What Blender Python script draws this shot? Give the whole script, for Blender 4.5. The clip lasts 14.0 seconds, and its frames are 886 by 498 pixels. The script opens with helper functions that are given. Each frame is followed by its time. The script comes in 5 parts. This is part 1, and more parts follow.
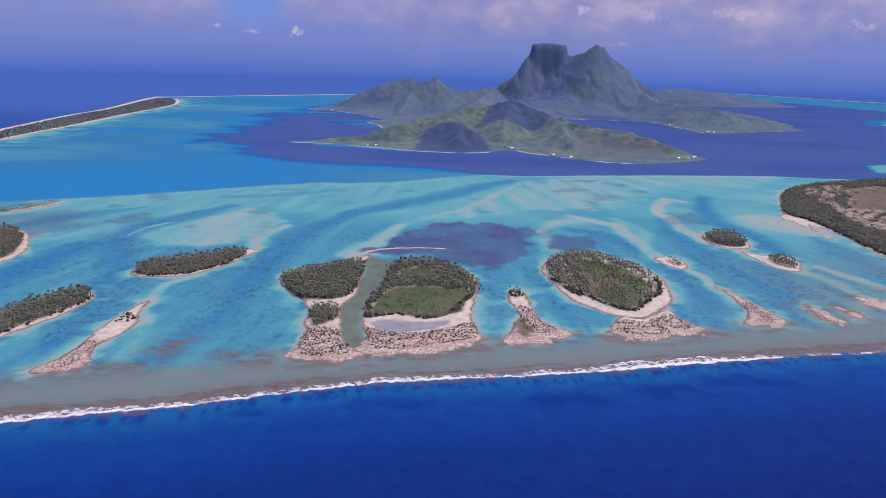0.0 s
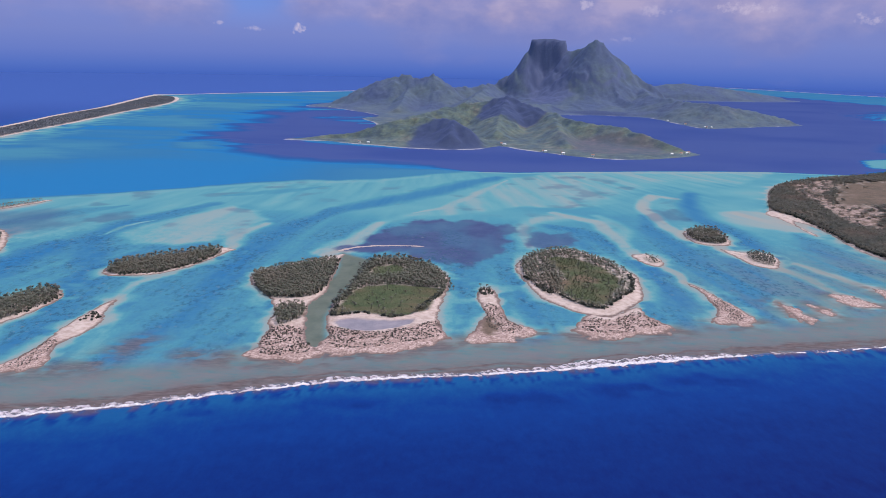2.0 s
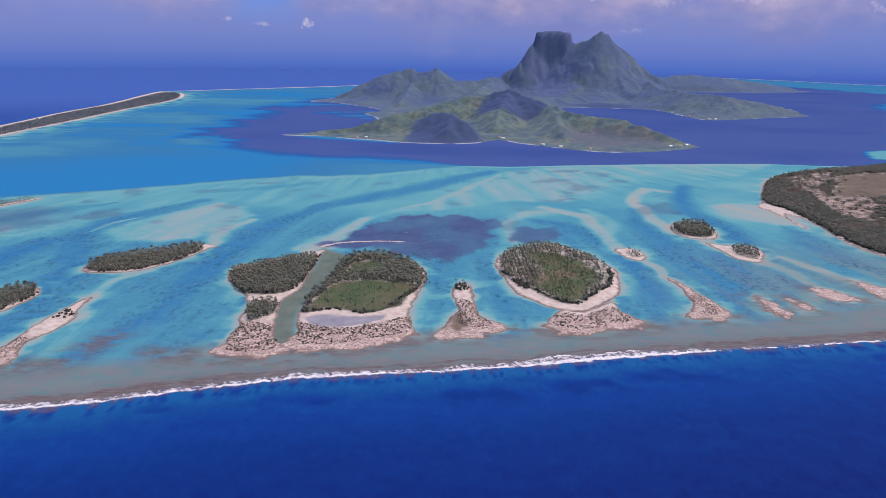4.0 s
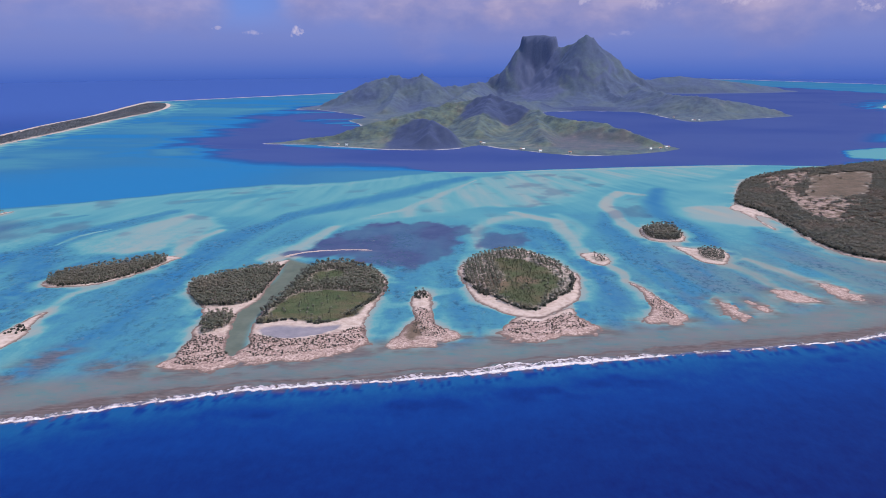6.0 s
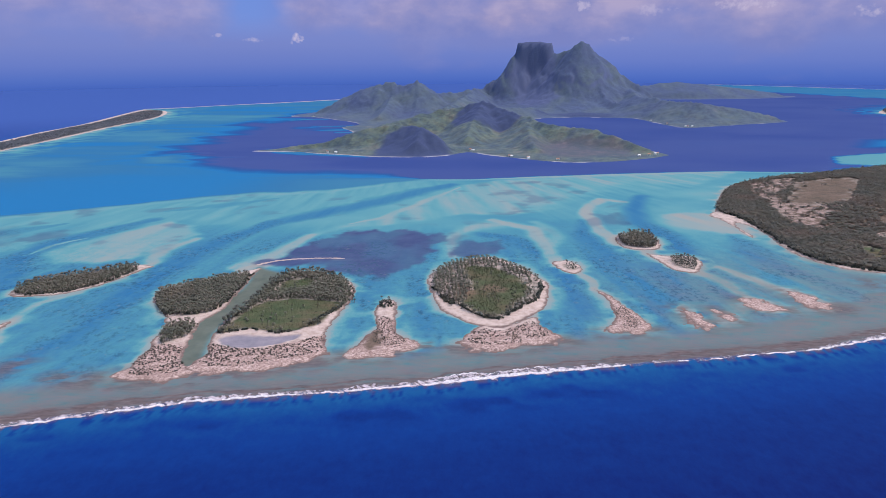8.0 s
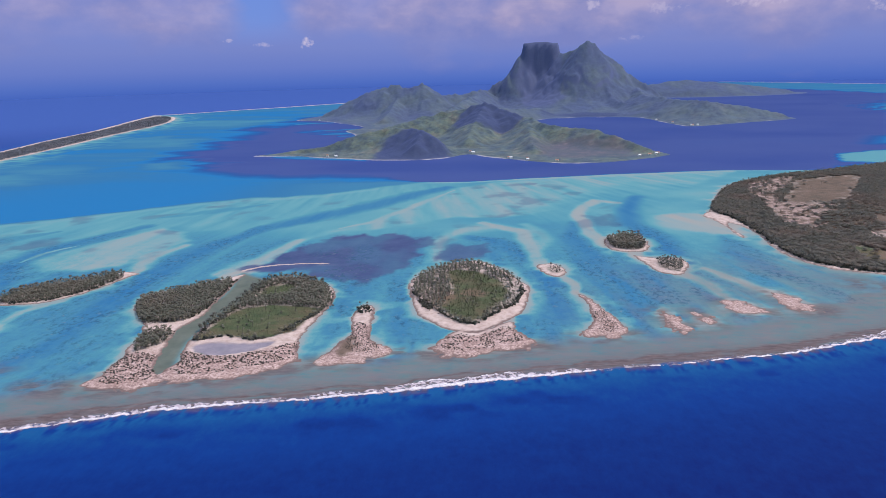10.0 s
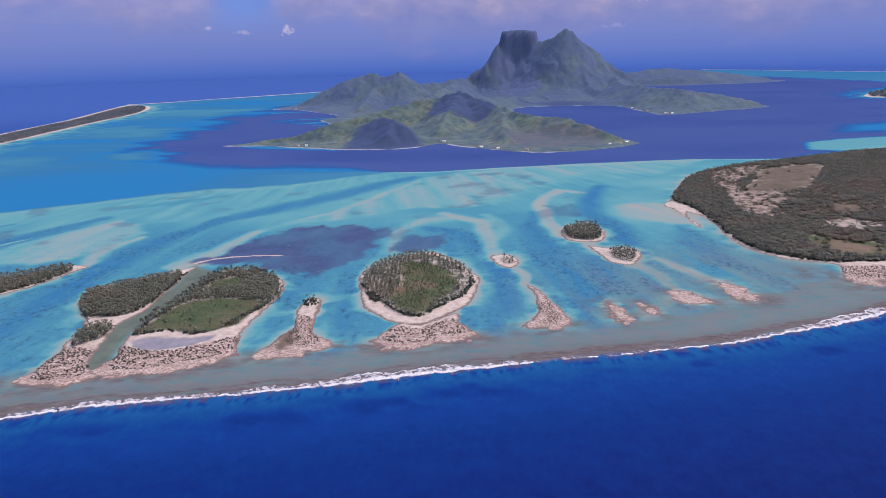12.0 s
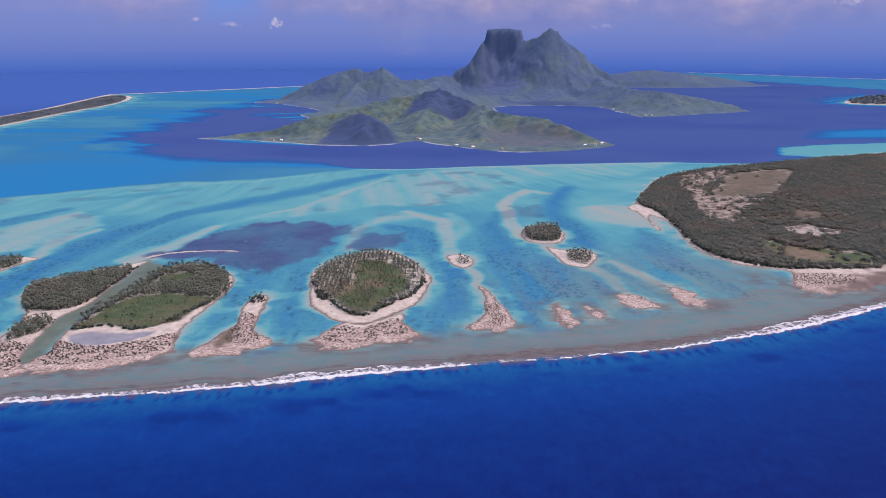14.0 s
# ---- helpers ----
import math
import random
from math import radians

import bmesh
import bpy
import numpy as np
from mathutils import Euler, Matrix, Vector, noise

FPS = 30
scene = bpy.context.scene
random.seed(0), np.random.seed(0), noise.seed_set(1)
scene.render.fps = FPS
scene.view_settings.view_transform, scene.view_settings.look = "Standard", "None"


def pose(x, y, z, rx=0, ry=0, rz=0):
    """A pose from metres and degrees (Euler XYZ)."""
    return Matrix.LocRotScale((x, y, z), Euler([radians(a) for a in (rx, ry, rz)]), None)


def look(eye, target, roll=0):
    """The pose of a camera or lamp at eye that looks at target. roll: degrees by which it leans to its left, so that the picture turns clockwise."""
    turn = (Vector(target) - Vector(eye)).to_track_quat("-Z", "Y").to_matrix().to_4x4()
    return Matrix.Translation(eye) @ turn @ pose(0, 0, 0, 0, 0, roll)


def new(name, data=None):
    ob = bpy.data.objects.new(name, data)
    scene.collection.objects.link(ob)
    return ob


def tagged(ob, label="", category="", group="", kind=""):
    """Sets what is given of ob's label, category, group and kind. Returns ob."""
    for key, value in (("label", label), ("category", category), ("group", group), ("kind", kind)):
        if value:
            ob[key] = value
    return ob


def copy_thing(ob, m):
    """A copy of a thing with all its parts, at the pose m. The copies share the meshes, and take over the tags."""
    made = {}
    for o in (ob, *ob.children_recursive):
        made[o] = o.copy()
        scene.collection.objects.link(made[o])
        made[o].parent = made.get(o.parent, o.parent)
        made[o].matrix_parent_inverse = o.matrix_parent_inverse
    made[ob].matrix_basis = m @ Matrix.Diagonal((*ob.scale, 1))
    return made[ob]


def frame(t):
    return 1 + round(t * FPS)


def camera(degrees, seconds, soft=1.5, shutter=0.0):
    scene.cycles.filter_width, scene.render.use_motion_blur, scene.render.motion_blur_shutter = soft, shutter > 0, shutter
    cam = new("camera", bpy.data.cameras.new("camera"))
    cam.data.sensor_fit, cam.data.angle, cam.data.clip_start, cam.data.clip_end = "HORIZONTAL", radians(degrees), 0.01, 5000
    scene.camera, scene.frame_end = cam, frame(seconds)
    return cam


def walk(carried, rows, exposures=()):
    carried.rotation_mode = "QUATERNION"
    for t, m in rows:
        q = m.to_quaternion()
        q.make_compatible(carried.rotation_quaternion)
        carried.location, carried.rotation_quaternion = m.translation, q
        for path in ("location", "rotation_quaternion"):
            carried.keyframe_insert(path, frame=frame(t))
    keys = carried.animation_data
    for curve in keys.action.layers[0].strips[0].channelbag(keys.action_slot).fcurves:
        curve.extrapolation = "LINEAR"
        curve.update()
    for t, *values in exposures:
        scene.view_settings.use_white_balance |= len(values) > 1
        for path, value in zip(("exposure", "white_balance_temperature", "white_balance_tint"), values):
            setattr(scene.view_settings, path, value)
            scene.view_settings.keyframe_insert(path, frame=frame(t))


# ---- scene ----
cam = camera(64.5, 14.0, soft=0.55)
PATH = [
    (0, (1.557, -1.823, 154.09), (1.558, 0.106, 153.563), 1.7),
    (0.5, (7.894, -1.394, 154.382), (7.894, 0.537, 153.861), 1.2),
    (1, (14.34, -0.974, 154.562), (14.335, 0.946, 153.999), 1.1),
    (1.5, (20.502, -0.25, 154.946), (20.49, 1.671, 154.39), 1.3),
    (2, (26.903, 0.328, 155.51), (26.884, 2.254, 154.972), 1.4),
    (2.5, (33.185, 0.735, 155.788), (33.173, 2.66, 155.246), 1.0),
    (5, (65.742, 3.505, 157.551), (65.657, 5.423, 156.993), 0.5),
    (5.5, (72.141, 4.229, 157.956), (72.069, 6.153, 157.414), -0.1),
    (6, (78.653, 5.211, 158.287), (78.603, 7.136, 157.745), -0.2),
    (6.5, (84.728, 5.761, 158.762), (84.684, 7.685, 158.216), 0.1),
    (7, (91.607, 6.342, 159.235), (91.55, 8.267, 158.694), 0.2),
    (7.5, (98.045, 6.898, 159.571), (97.984, 8.828, 159.052), -0.1),
    (8, (104.666, 7.545, 159.738), (104.604, 9.474, 159.212), -0.4),
    (10.5, (136.901, 12.006, 161.393), (136.789, 13.933, 160.872), -1.5),
    (11, (143.893, 12.918, 161.625), (143.789, 14.842, 161.088), -1.8),
    (11.5, (150.541, 13.723, 161.754), (150.454, 15.648, 161.219), -1.8),
    (12, (157.107, 14.8, 161.964), (157.036, 16.72, 161.41), -1.4),
    (12.5, (163.281, 15.786, 162.136), (163.234, 17.7, 161.56), -1.3),
    (13, (169.904, 16.864, 162.294), (169.874, 18.777, 161.712), -0.5),
    (13.5, (176.44, 17.815, 162.466), (176.402, 19.73, 161.889), -0.5),
    (14, (183.329, 18.789, 162.626), (183.289, 20.708, 162.063), 0.0),
]
walk(cam, [(t, look(eye, target, roll)) for t, eye, target, roll in PATH], [(0.0, -0.03, 6500, 15), (14.0, -0.03, 6500, 15)])

# ---- light: high sun from beyond the right shoulder of the mountain, clear trade-wind sky ----
SUN_ELEVATION, SUN_AZIMUTH = 63.0, 92.0
world = bpy.data.worlds.new("sky")
scene.world = world
world.use_nodes = True
wn = world.node_tree.nodes
sky = wn.new("ShaderNodeTexSky")
sky.sky_type = "NISHITA"
sky.sun_disc = False
sky.sun_elevation, sky.sun_rotation = radians(SUN_ELEVATION), radians(SUN_AZIMUTH)
sky.air_density, sky.dust_density, sky.ozone_density = 1.2, 1.0, 1.5
world.node_tree.links.new(sky.outputs[0], wn["Background"].inputs[0])
wn["Background"].inputs[1].default_value = 0.20
sun_data = bpy.data.lights.new("sun", "SUN")
sun_data.energy, sun_data.angle, sun_data.color = 3.1, radians(0.5), (1.0, 0.91, 0.84)
sun = new("sun", sun_data)
_az, _el = radians(SUN_AZIMUTH), radians(SUN_ELEVATION)
SUN_DIR = Vector((math.sin(_az) * math.cos(_el), math.cos(_az) * math.cos(_el), math.sin(_el)))
sun.matrix_world = look(SUN_DIR * 900, (0, 0, 0))


# ---- number helpers ----
_rng = np.random.default_rng(7)
_TAB = _rng.random((256, 256))


def vnoise(x, y):
    """Smooth value noise, 0 to 1."""
    xi, yi = np.floor(x).astype(int), np.floor(y).astype(int)
    fx, fy = x - xi, y - yi
    fx, fy = fx * fx * (3 - 2 * fx), fy * fy * (3 - 2 * fy)
    a, b = _TAB[xi % 256, yi % 256], _TAB[(xi + 1) % 256, yi % 256]
    c, d = _TAB[xi % 256, (yi + 1) % 256], _TAB[(xi + 1) % 256, (yi + 1) % 256]
    return (a * (1 - fx) + b * fx) * (1 - fy) + (c * (1 - fx) + d * fx) * fy


def fbm(x, y, octaves=4, seed=0):
    total, amp, norm = 0.0, 1.0, 0.0
    for k in range(octaves):
        total = total + amp * vnoise(x * 2 ** k + 17.3 * (seed + k), y * 2 ** k + 31.7 * (seed + 2 * k))
        norm, amp = norm + amp, amp * 0.5
    return total / norm


def ramp(v, lo, hi):
    s = np.clip((v - lo) / (hi - lo), 0, 1)
    return s * s * (3 - 2 * s)


def mix(a, b, f):
    return a * (1 - f) + b * f


def smooth_closed(points, steps=4):
    """A closed Catmull-Rom curve through the points."""
    p = np.array(points, float)
    out = []
    n = len(p)
    for i in range(n):
        a, b, c, d = p[i - 1], p[i], p[(i + 1) % n], p[(i + 2) % n]
        for k in range(steps):
            t = k / steps
            out.append(0.5 * (2 * b + (c - a) * t + (2 * a - 5 * b + 4 * c - d) * t * t + (3 * b - a - 3 * c + d) * t ** 3))
    return np.array(out)


def seg_dist(x, y, line):
    """Distance to an open line of points, and how far along it (0 to 1)."""
    p = np.array(line, float)
    best = np.full(x.shape, 1e9)
    along = np.zeros(x.shape)
    for i in range(len(p) - 1):
        ax, ay = p[i]
        dx, dy = p[i + 1] - p[i]
        t = np.clip(((x - ax) * dx + (y - ay) * dy) / (dx * dx + dy * dy + 1e-9), 0, 1)
        d = np.hypot(x - ax - t * dx, y - ay - t * dy)
        along = np.where(d < best, (i + t) / (len(p) - 1), along)
        best = np.minimum(best, d)
    return best, along


def inside(x, y, poly):
    """Signed distance to a closed outline, positive inside."""
    p = np.array(poly, float)
    best = np.full(x.shape, 1e9)
    sign = np.zeros(x.shape, bool)
    for i in range(len(p)):
        (ax, ay), (bx, by) = p[i - 1], p[i]
        dx, dy = bx - ax, by - ay
        t = np.clip(((x - ax) * dx + (y - ay) * dy) / (dx * dx + dy * dy + 1e-9), 0, 1)
        best = np.minimum(best, np.hypot(x - ax - t * dx, y - ay - t * dy))
        if abs(dy) > 1e-9:
            sign ^= ((ay > y) != (by > y)) & (x < dx * (y - ay) / dy + ax)
    return np.where(sign, best, -best)


# ---- mesh helpers ----
def raw_mesh(name, verts, faces, mats=(), smooth=True, attrs=None, face_mat=None):
    """A mesh from arrays: verts n x 3, faces m x 3 or m x 4."""
    me = bpy.data.meshes.new(name)
    faces = np.asarray(faces)
    k = faces.shape[1]
    me.vertices.add(len(verts))
    me.vertices.foreach_set("co", np.asarray(verts, np.float32).ravel())
    me.loops.add(faces.size)
    me.loops.foreach_set("vertex_index", faces.astype(np.int32).ravel())
    me.polygons.add(len(faces))
    me.polygons.foreach_set("loop_start", np.arange(0, faces.size, k, dtype=np.int32))
    me.polygons.foreach_set("loop_total", np.full(len(faces), k, np.int32))
    for m in mats:
        me.materials.append(m)
    if face_mat is not None:
        me.polygons.foreach_set("material_index", np.asarray(face_mat, np.int32))
    me.polygons.foreach_set("use_smooth", np.full(len(faces), smooth, bool))
    me.update(calc_edges=True)
    for key, values in (attrs or {}).items():
        me.attributes.new(key, "FLOAT", "POINT").data.foreach_set("value", np.asarray(values, np.float32).ravel())
    return me


def grid_faces(nx, ny, keep=None):
    i, j = np.meshgrid(np.arange(nx - 1), np.arange(ny - 1), indexing="ij")
    a = (i * ny + j).ravel()
    f = np.stack([a, a + ny, a + ny + 1, a + 1], 1)
    return f if keep is None else f[keep.ravel()]


def compact(verts, faces, attrs):
    used = np.unique(faces)
    back = np.zeros(len(verts), int)
    back[used] = np.arange(len(used))
    return verts[used], back[faces], {k: v.ravel()[used] for k, v in attrs.items()}


def part(name, me, parent=None, label="", place=None):
    ob = new(name, me)
    if parent is not None:
        ob.parent = parent
    if place is not None:
        ob.location = place
    if label:
        ob["label"] = label
    return ob


def bm_mesh(name, bm, mats, smooth=False):
    me = bpy.data.meshes.new(name)
    bm.to_mesh(me)
    bm.free()
    for m in mats:
        me.materials.append(m)
    for f in me.polygons:
        f.use_smooth = smooth
    return me


# ---- material helpers ----
class Nodes:
    def __init__(self, name, rough=0.8, spec=0.3):
        self.mat = bpy.data.materials.new(name)
        self.mat.use_nodes = True
        self.tree = self.mat.node_tree
        self.bsdf = self.tree.nodes["Principled BSDF"]
        self.bsdf.inputs["Roughness"].default_value = rough
        self.bsdf.inputs["Specular IOR Level"].default_value = spec

    def put(self, target, value):
        if hasattr(value, "is_output"):
            self.tree.links.new(value, target)
        elif isinstance(value, tuple) and len(value) == 3 and target.type == "RGBA":
            target.default_value = (*value, 1)
        else:
            target.default_value = value

    def node(self, kind, **fields):
        n = self.tree.nodes.new(kind)
        for key, value in fields.items():
            setattr(n, key, value)
        return n

    def attr(self, name):
        return self.node("ShaderNodeAttribute", attribute_name=name).outputs["Fac"]

    def coords(self, scale=(1, 1, 1), turn=0.0):
        m = self.node("ShaderNodeMapping")
        m.inputs["Scale"].default_value = scale
        m.inputs["Rotation"].default_value = (0, 0, radians(turn))
        self.tree.links.new(self.node("ShaderNodeNewGeometry").outputs["Position"], m.inputs[0])
        return m.outputs[0]

    def noise(self, scale, detail=4, rough=0.55, vector=None, distortion=0.0):
        n = self.node("ShaderNodeTexNoise")
        n.inputs["Scale"].default_value = scale
        n.inputs["Detail"].default_value = detail
        n.inputs["Roughness"].default_value = rough
        n.inputs["Distortion"].default_value = distortion
        self.tree.links.new(vector or self.coords(), n.inputs["Vector"])
        return n.outputs["Fac"]

    def voronoi(self, scale, vector=None, feature="F1"):
        n = self.node("ShaderNodeTexVoronoi", feature=feature)
        n.inputs["Scale"].default_value = scale
        self.tree.links.new(vector or self.coords(), n.inputs["Vector"])
        return n.outputs["Distance"]

    def ramp(self, value, stops, linear=True):
        r = self.node("ShaderNodeValToRGB")
        r.color_ramp.interpolation = "LINEAR" if linear else "EASE"
        e = r.color_ramp.elements
        while len(e) < len(stops):
            e.new(0.5)
        for el, (pos, col) in zip(e, stops):
            el.position = pos
            el.color = (*col, 1) if isinstance(col, tuple) else (col, col, col, 1)
        self.put(r.inputs[0], value)
        return r.outputs[0]

    def mixed(self, fac, a, b, blend="MIX"):
        m = self.node("ShaderNodeMix", data_type="RGBA", blend_type=blend)
        self.put(m.inputs[0], fac)
        self.put(m.inputs[6], a)
        self.put(m.inputs[7], b)
        return m.outputs[2]

    def math(self, op, a, b=0.0):
        m = self.node("ShaderNodeMath", operation=op)
        self.put(m.inputs[0], a)
        self.put(m.inputs[1], b)
        return m.outputs[0]

    def bump(self, height, strength=0.3, distance=0.2):
        b = self.node("ShaderNodeBump")
        b.inputs["Strength"].default_value = strength
        b.inputs["Distance"].default_value = distance
        self.put(b.inputs["Height"], height)
        self.tree.links.new(b.outputs[0], self.bsdf.inputs["Normal"])

    def color(self, value):
        self.put(self.bsdf.inputs["Base Color"], value)
        return self.mat


# ---- materials ----
def water_material():
    n = Nodes("lagoon_water", 0.16, 0.09)
    depth = n.attr("depth")
    fine = n.noise(0.09, 5, 0.62)
    grain = n.attr("grain")
    calm = n.ramp(depth, [(0.08, 0.4), (0.2, 1.0), (0.6, 0.8), (0.88, 0.25)])
    mottle = n.noise(0.30, 5, 0.7, n.coords((1, 0.55, 1), -8))
    wob = n.math("ADD", depth, n.math("ADD", n.math("MULTIPLY", n.math("SUBTRACT", fine, 0.5), n.math("MULTIPLY", calm, n.math("MULTIPLY", grain, 0.17))), n.math("MULTIPLY", n.math("SUBTRACT", mottle, 0.5), n.math("MULTIPLY", calm, n.math("MULTIPLY", grain, 0.15)))))
    col = n.ramp(wob, [(0.0, (0.300, 0.246, 0.214)), (0.07, (0.270, 0.285, 0.262)), (0.13, (0.194, 0.288, 0.288)), (0.18, (0.106, 0.280, 0.298)), (0.25, (0.064, 0.228, 0.281)), (0.33, (0.046, 0.177, 0.268)), (0.41, (0.029, 0.142, 0.272)), (0.48, (0.015, 0.148, 0.332)),
                       (0.57, (0.015, 0.104, 0.270)), (0.66, (0.023, 0.076, 0.232)), (0.78, (0.050, 0.077, 0.216)), (0.84, (0.022, 0.050, 0.195)), (0.89, (0.006, 0.074, 0.212)), (0.94, (0.002, 0.031, 0.178)), (1.0, (0.0012, 0.0092, 0.098))])
    # distance haze over the far ocean, put into the water colour
    col = n.mixed(n.attr("sea_haze"), col, (0.048, 0.099, 0.305))
    # cloud shadow on the lagoon and plum smudges, mixed into the water colour
    shade_smudge = n.ramp(n.noise(0.04, 4, 0.6), [(0.35, (0.046, 0.066, 0.148)), (0.65, (0.064, 0.086, 0.170))])
    col = n.mixed(n.attr("shade_smudge"), col, shade_smudge)
    flat = n.ramp(n.noise(0.10, 7, 0.7, n.coords((0.6, 1.5, 1), 15)), [(0.34, (0.090, 0.168, 0.166)), (0.45, (0.136, 0.157, 0.150)), (0.56, (0.162, 0.151, 0.144)), (0.68, (0.188, 0.146, 0.137))])
    col = n.mixed(n.attr("reef"), col, flat)
    col = n.mixed(n.attr("silt"), col, n.ramp(n.noise(0.08, 4, 0.6), [(0.3, (0.098, 0.112, 0.084)), (0.7, (0.145, 0.150, 0.116))]))
    crest = n.ramp(n.noise(0.30, 5, 0.62, n.coords((0.5, 1.6, 1), 12)), [(0.3, (0.080, 0.058, 0.060)), (0.5, (0.122, 0.088, 0.085)), (0.7, (0.170, 0.126, 0.118))])
    col = n.mixed(n.attr("crest"), col, crest)
    # coral heads scattered over the lagoon floor
    heads = n.ramp(n.noise(0.24, 6, 0.74, n.coords((1, 0.7, 1))), [(0.50, 0.0), (0.58, 1.0)])
    patch = n.ramp(n.noise(0.026, 3, 0.6), [(0.42, 0.12), (0.56, 1.0)])
    spots = n.math("MULTIPLY", n.math("MULTIPLY", heads, patch), n.attr("heads"))
    col = n.mixed(n.math("MULTIPLY", spots, 0.62), col, (0.024, 0.078, 0.122))
    pale = n.ramp(n.noise(0.22, 5, 0.7), [(0.58, 0.0), (0.68, 0.5)])
    col = n.mixed(n.math("MULTIPLY", n.math("MULTIPLY", pale, patch), n.attr("heads")), col, (0.19, 0.20, 0.185))
    waves = n.math("ADD", n.noise(0.9, 3, 0.6, n.coords((1, 2.2, 1), 20)), n.math("MULTIPLY", n.noise(0.12, 3, 0.5), 1.5))
    n.bump(waves, 0.12, 0.25)
    # diffuse body colour under a thin constant gloss
    body, gloss, both = n.node("ShaderNodeBsdfDiffuse"), n.node("ShaderNodeBsdfGlossy"), n.node("ShaderNodeMixShader")
    gloss.inputs["Roughness"].default_value = 0.2
    both.inputs[0].default_value = 0.025
    n.put(body.inputs["Color"], col)
    for shader in (body, gloss):
        n.tree.links.new(n.bsdf.inputs["Normal"].links[0].from_socket, shader.inputs["Normal"])
    n.tree.links.new(body.outputs[0], both.inputs[1])
    n.tree.links.new(gloss.outputs[0], both.inputs[2])
    n.tree.links.new(both.outputs[0], n.tree.nodes["Material Output"].inputs[0])
    n.tree.nodes.remove(n.bsdf)
    return n.mat


def ground_material():
    n = Nodes("islet_ground", 0.9, 0.15)
    sand = n.ramp(n.noise(0.25, 6, 0.6), [(0.3, (0.385, 0.280, 0.236)), (0.5, (0.50, 0.388, 0.332)), (0.72, (0.60, 0.482, 0.422))])
    stones = n.voronoi(1.45)
    rub = n.ramp(n.noise(0.75, 6, 0.8), [(0.38, (0.145, 0.094, 0.080)), (0.48, (0.36, 0.243, 0.208)), (0.60, (0.63, 0.480, 0.425))])
    rub = n.mixed(n.ramp(n.noise(0.11, 5, 0.7), [(0.45, 0.0), (0.65, 0.6)]), rub, (0.275, 0.178, 0.150))
    floor = n.ramp(n.noise(0.3, 6, 0.65), [(0.33, (0.080, 0.080, 0.058)), (0.46, (0.16, 0.14, 0.11)), (0.58, (0.38, 0.315, 0.27))])
    grass = n.ramp(n.noise(0.08, 6, 0.65), [(0.3, (0.050, 0.074, 0.034)), (0.5, (0.078, 0.096, 0.045)), (0.7, (0.138, 0.124, 0.072))])
    grass = n.mixed(n.ramp(n.noise(0.035, 4, 0.6, n.coords((0.8, 1.6, 1), 7)), [(0.46, 0.0), (0.62, 0.75)]), grass, (0.135, 0.098, 0.060))
    tuft = n.ramp(n.noise(1.1, 3, 0.6), [(0.4, 0.75), (0.65, 1.15)])
    grass = n.mixed(1.0, grass, tuft, "MULTIPLY")
    dry = n.ramp(n.noise(0.05, 6, 0.7), [(0.35, (0.094, 0.074, 0.052)), (0.55, (0.138, 0.097, 0.070)), (0.70, (0.19, 0.134, 0.102))])
    col = n.mixed(n.attr("rubble"), sand, rub)
    col = n.mixed(n.attr("forest"), col, floor)
    col = n.mixed(n.attr("dry"), col, dry)
    pale = n.ramp(n.noise(0.13, 6, 0.78), [(0.44, 0.0), (0.56, 0.75)])
    col = n.mixed(n.math("MULTIPLY", n.attr("pale"), pale), col, (0.42, 0.300, 0.262))
    col = n.mixed(n.attr("meadow"), col, grass)
    col = n.mixed(n.attr("bare"), col, n.ramp(n.noise(0.15, 5, 0.7), [(0.35, (0.135, 0.095, 0.062)), (0.65, (0.20, 0.135, 0.095))]))
    mud = n.ramp(n.noise(0.12, 4, 0.6), [(0.3, (0.195, 0.180, 0.215)), (0.7, (0.285, 0.25, 0.275))])
    col = n.mixed(n.attr("pool"), col, mud)
    col = n.mixed(n.attr("wet"), col, (0.150, 0.100, 0.088))
    n.bump(n.math("ADD", n.noise(0.8, 4, 0.7), stones), 0.5, 0.3)
    return n.color(col)


def leaf_material(name, dark, mid, light, scale=0.5, through_light=0.0):
    n = Nodes(name, 0.6, 0.25)
    col = n.ramp(n.noise(scale, 4, 0.65), [(0.3, dark), (0.5, mid), (0.72, light)])
    dry = n.ramp(n.noise(0.012, 3, 0.6), [(0.50, 0.0), (0.66, 0.55)])
    col = n.mixed(dry, col, (light[0] * 1.05, light[1] * 0.86, light[2] * 0.86))
    rnd = n.node("ShaderNodeNewGeometry").outputs["Random Per Island"]
    col = n.mixed(1.0, col, n.ramp(rnd, [(0.0, 0.78), (1.0, 1.18)]), "MULTIPLY")
    if through_light:
        thin, both = n.node("ShaderNodeBsdfTranslucent"), n.node("ShaderNodeMixShader")
        both.inputs[0].default_value = through_light
        n.put(thin.inputs["Color"], col)
        n.tree.links.new(n.bsdf.outputs[0], both.inputs[1])
        n.tree.links.new(thin.outputs[0], both.inputs[2])
        n.tree.links.new(both.outputs[0], n.tree.nodes["Material Output"].inputs[0])
    return n.color(col)


def bark_material():
    n = Nodes("palm_bark", 0.9, 0.15)
    return n.color(n.ramp(n.noise(2.5, 4, 0.6), [(0.3, (0.10, 0.08, 0.065)), (0.7, (0.24, 0.20, 0.17))]))


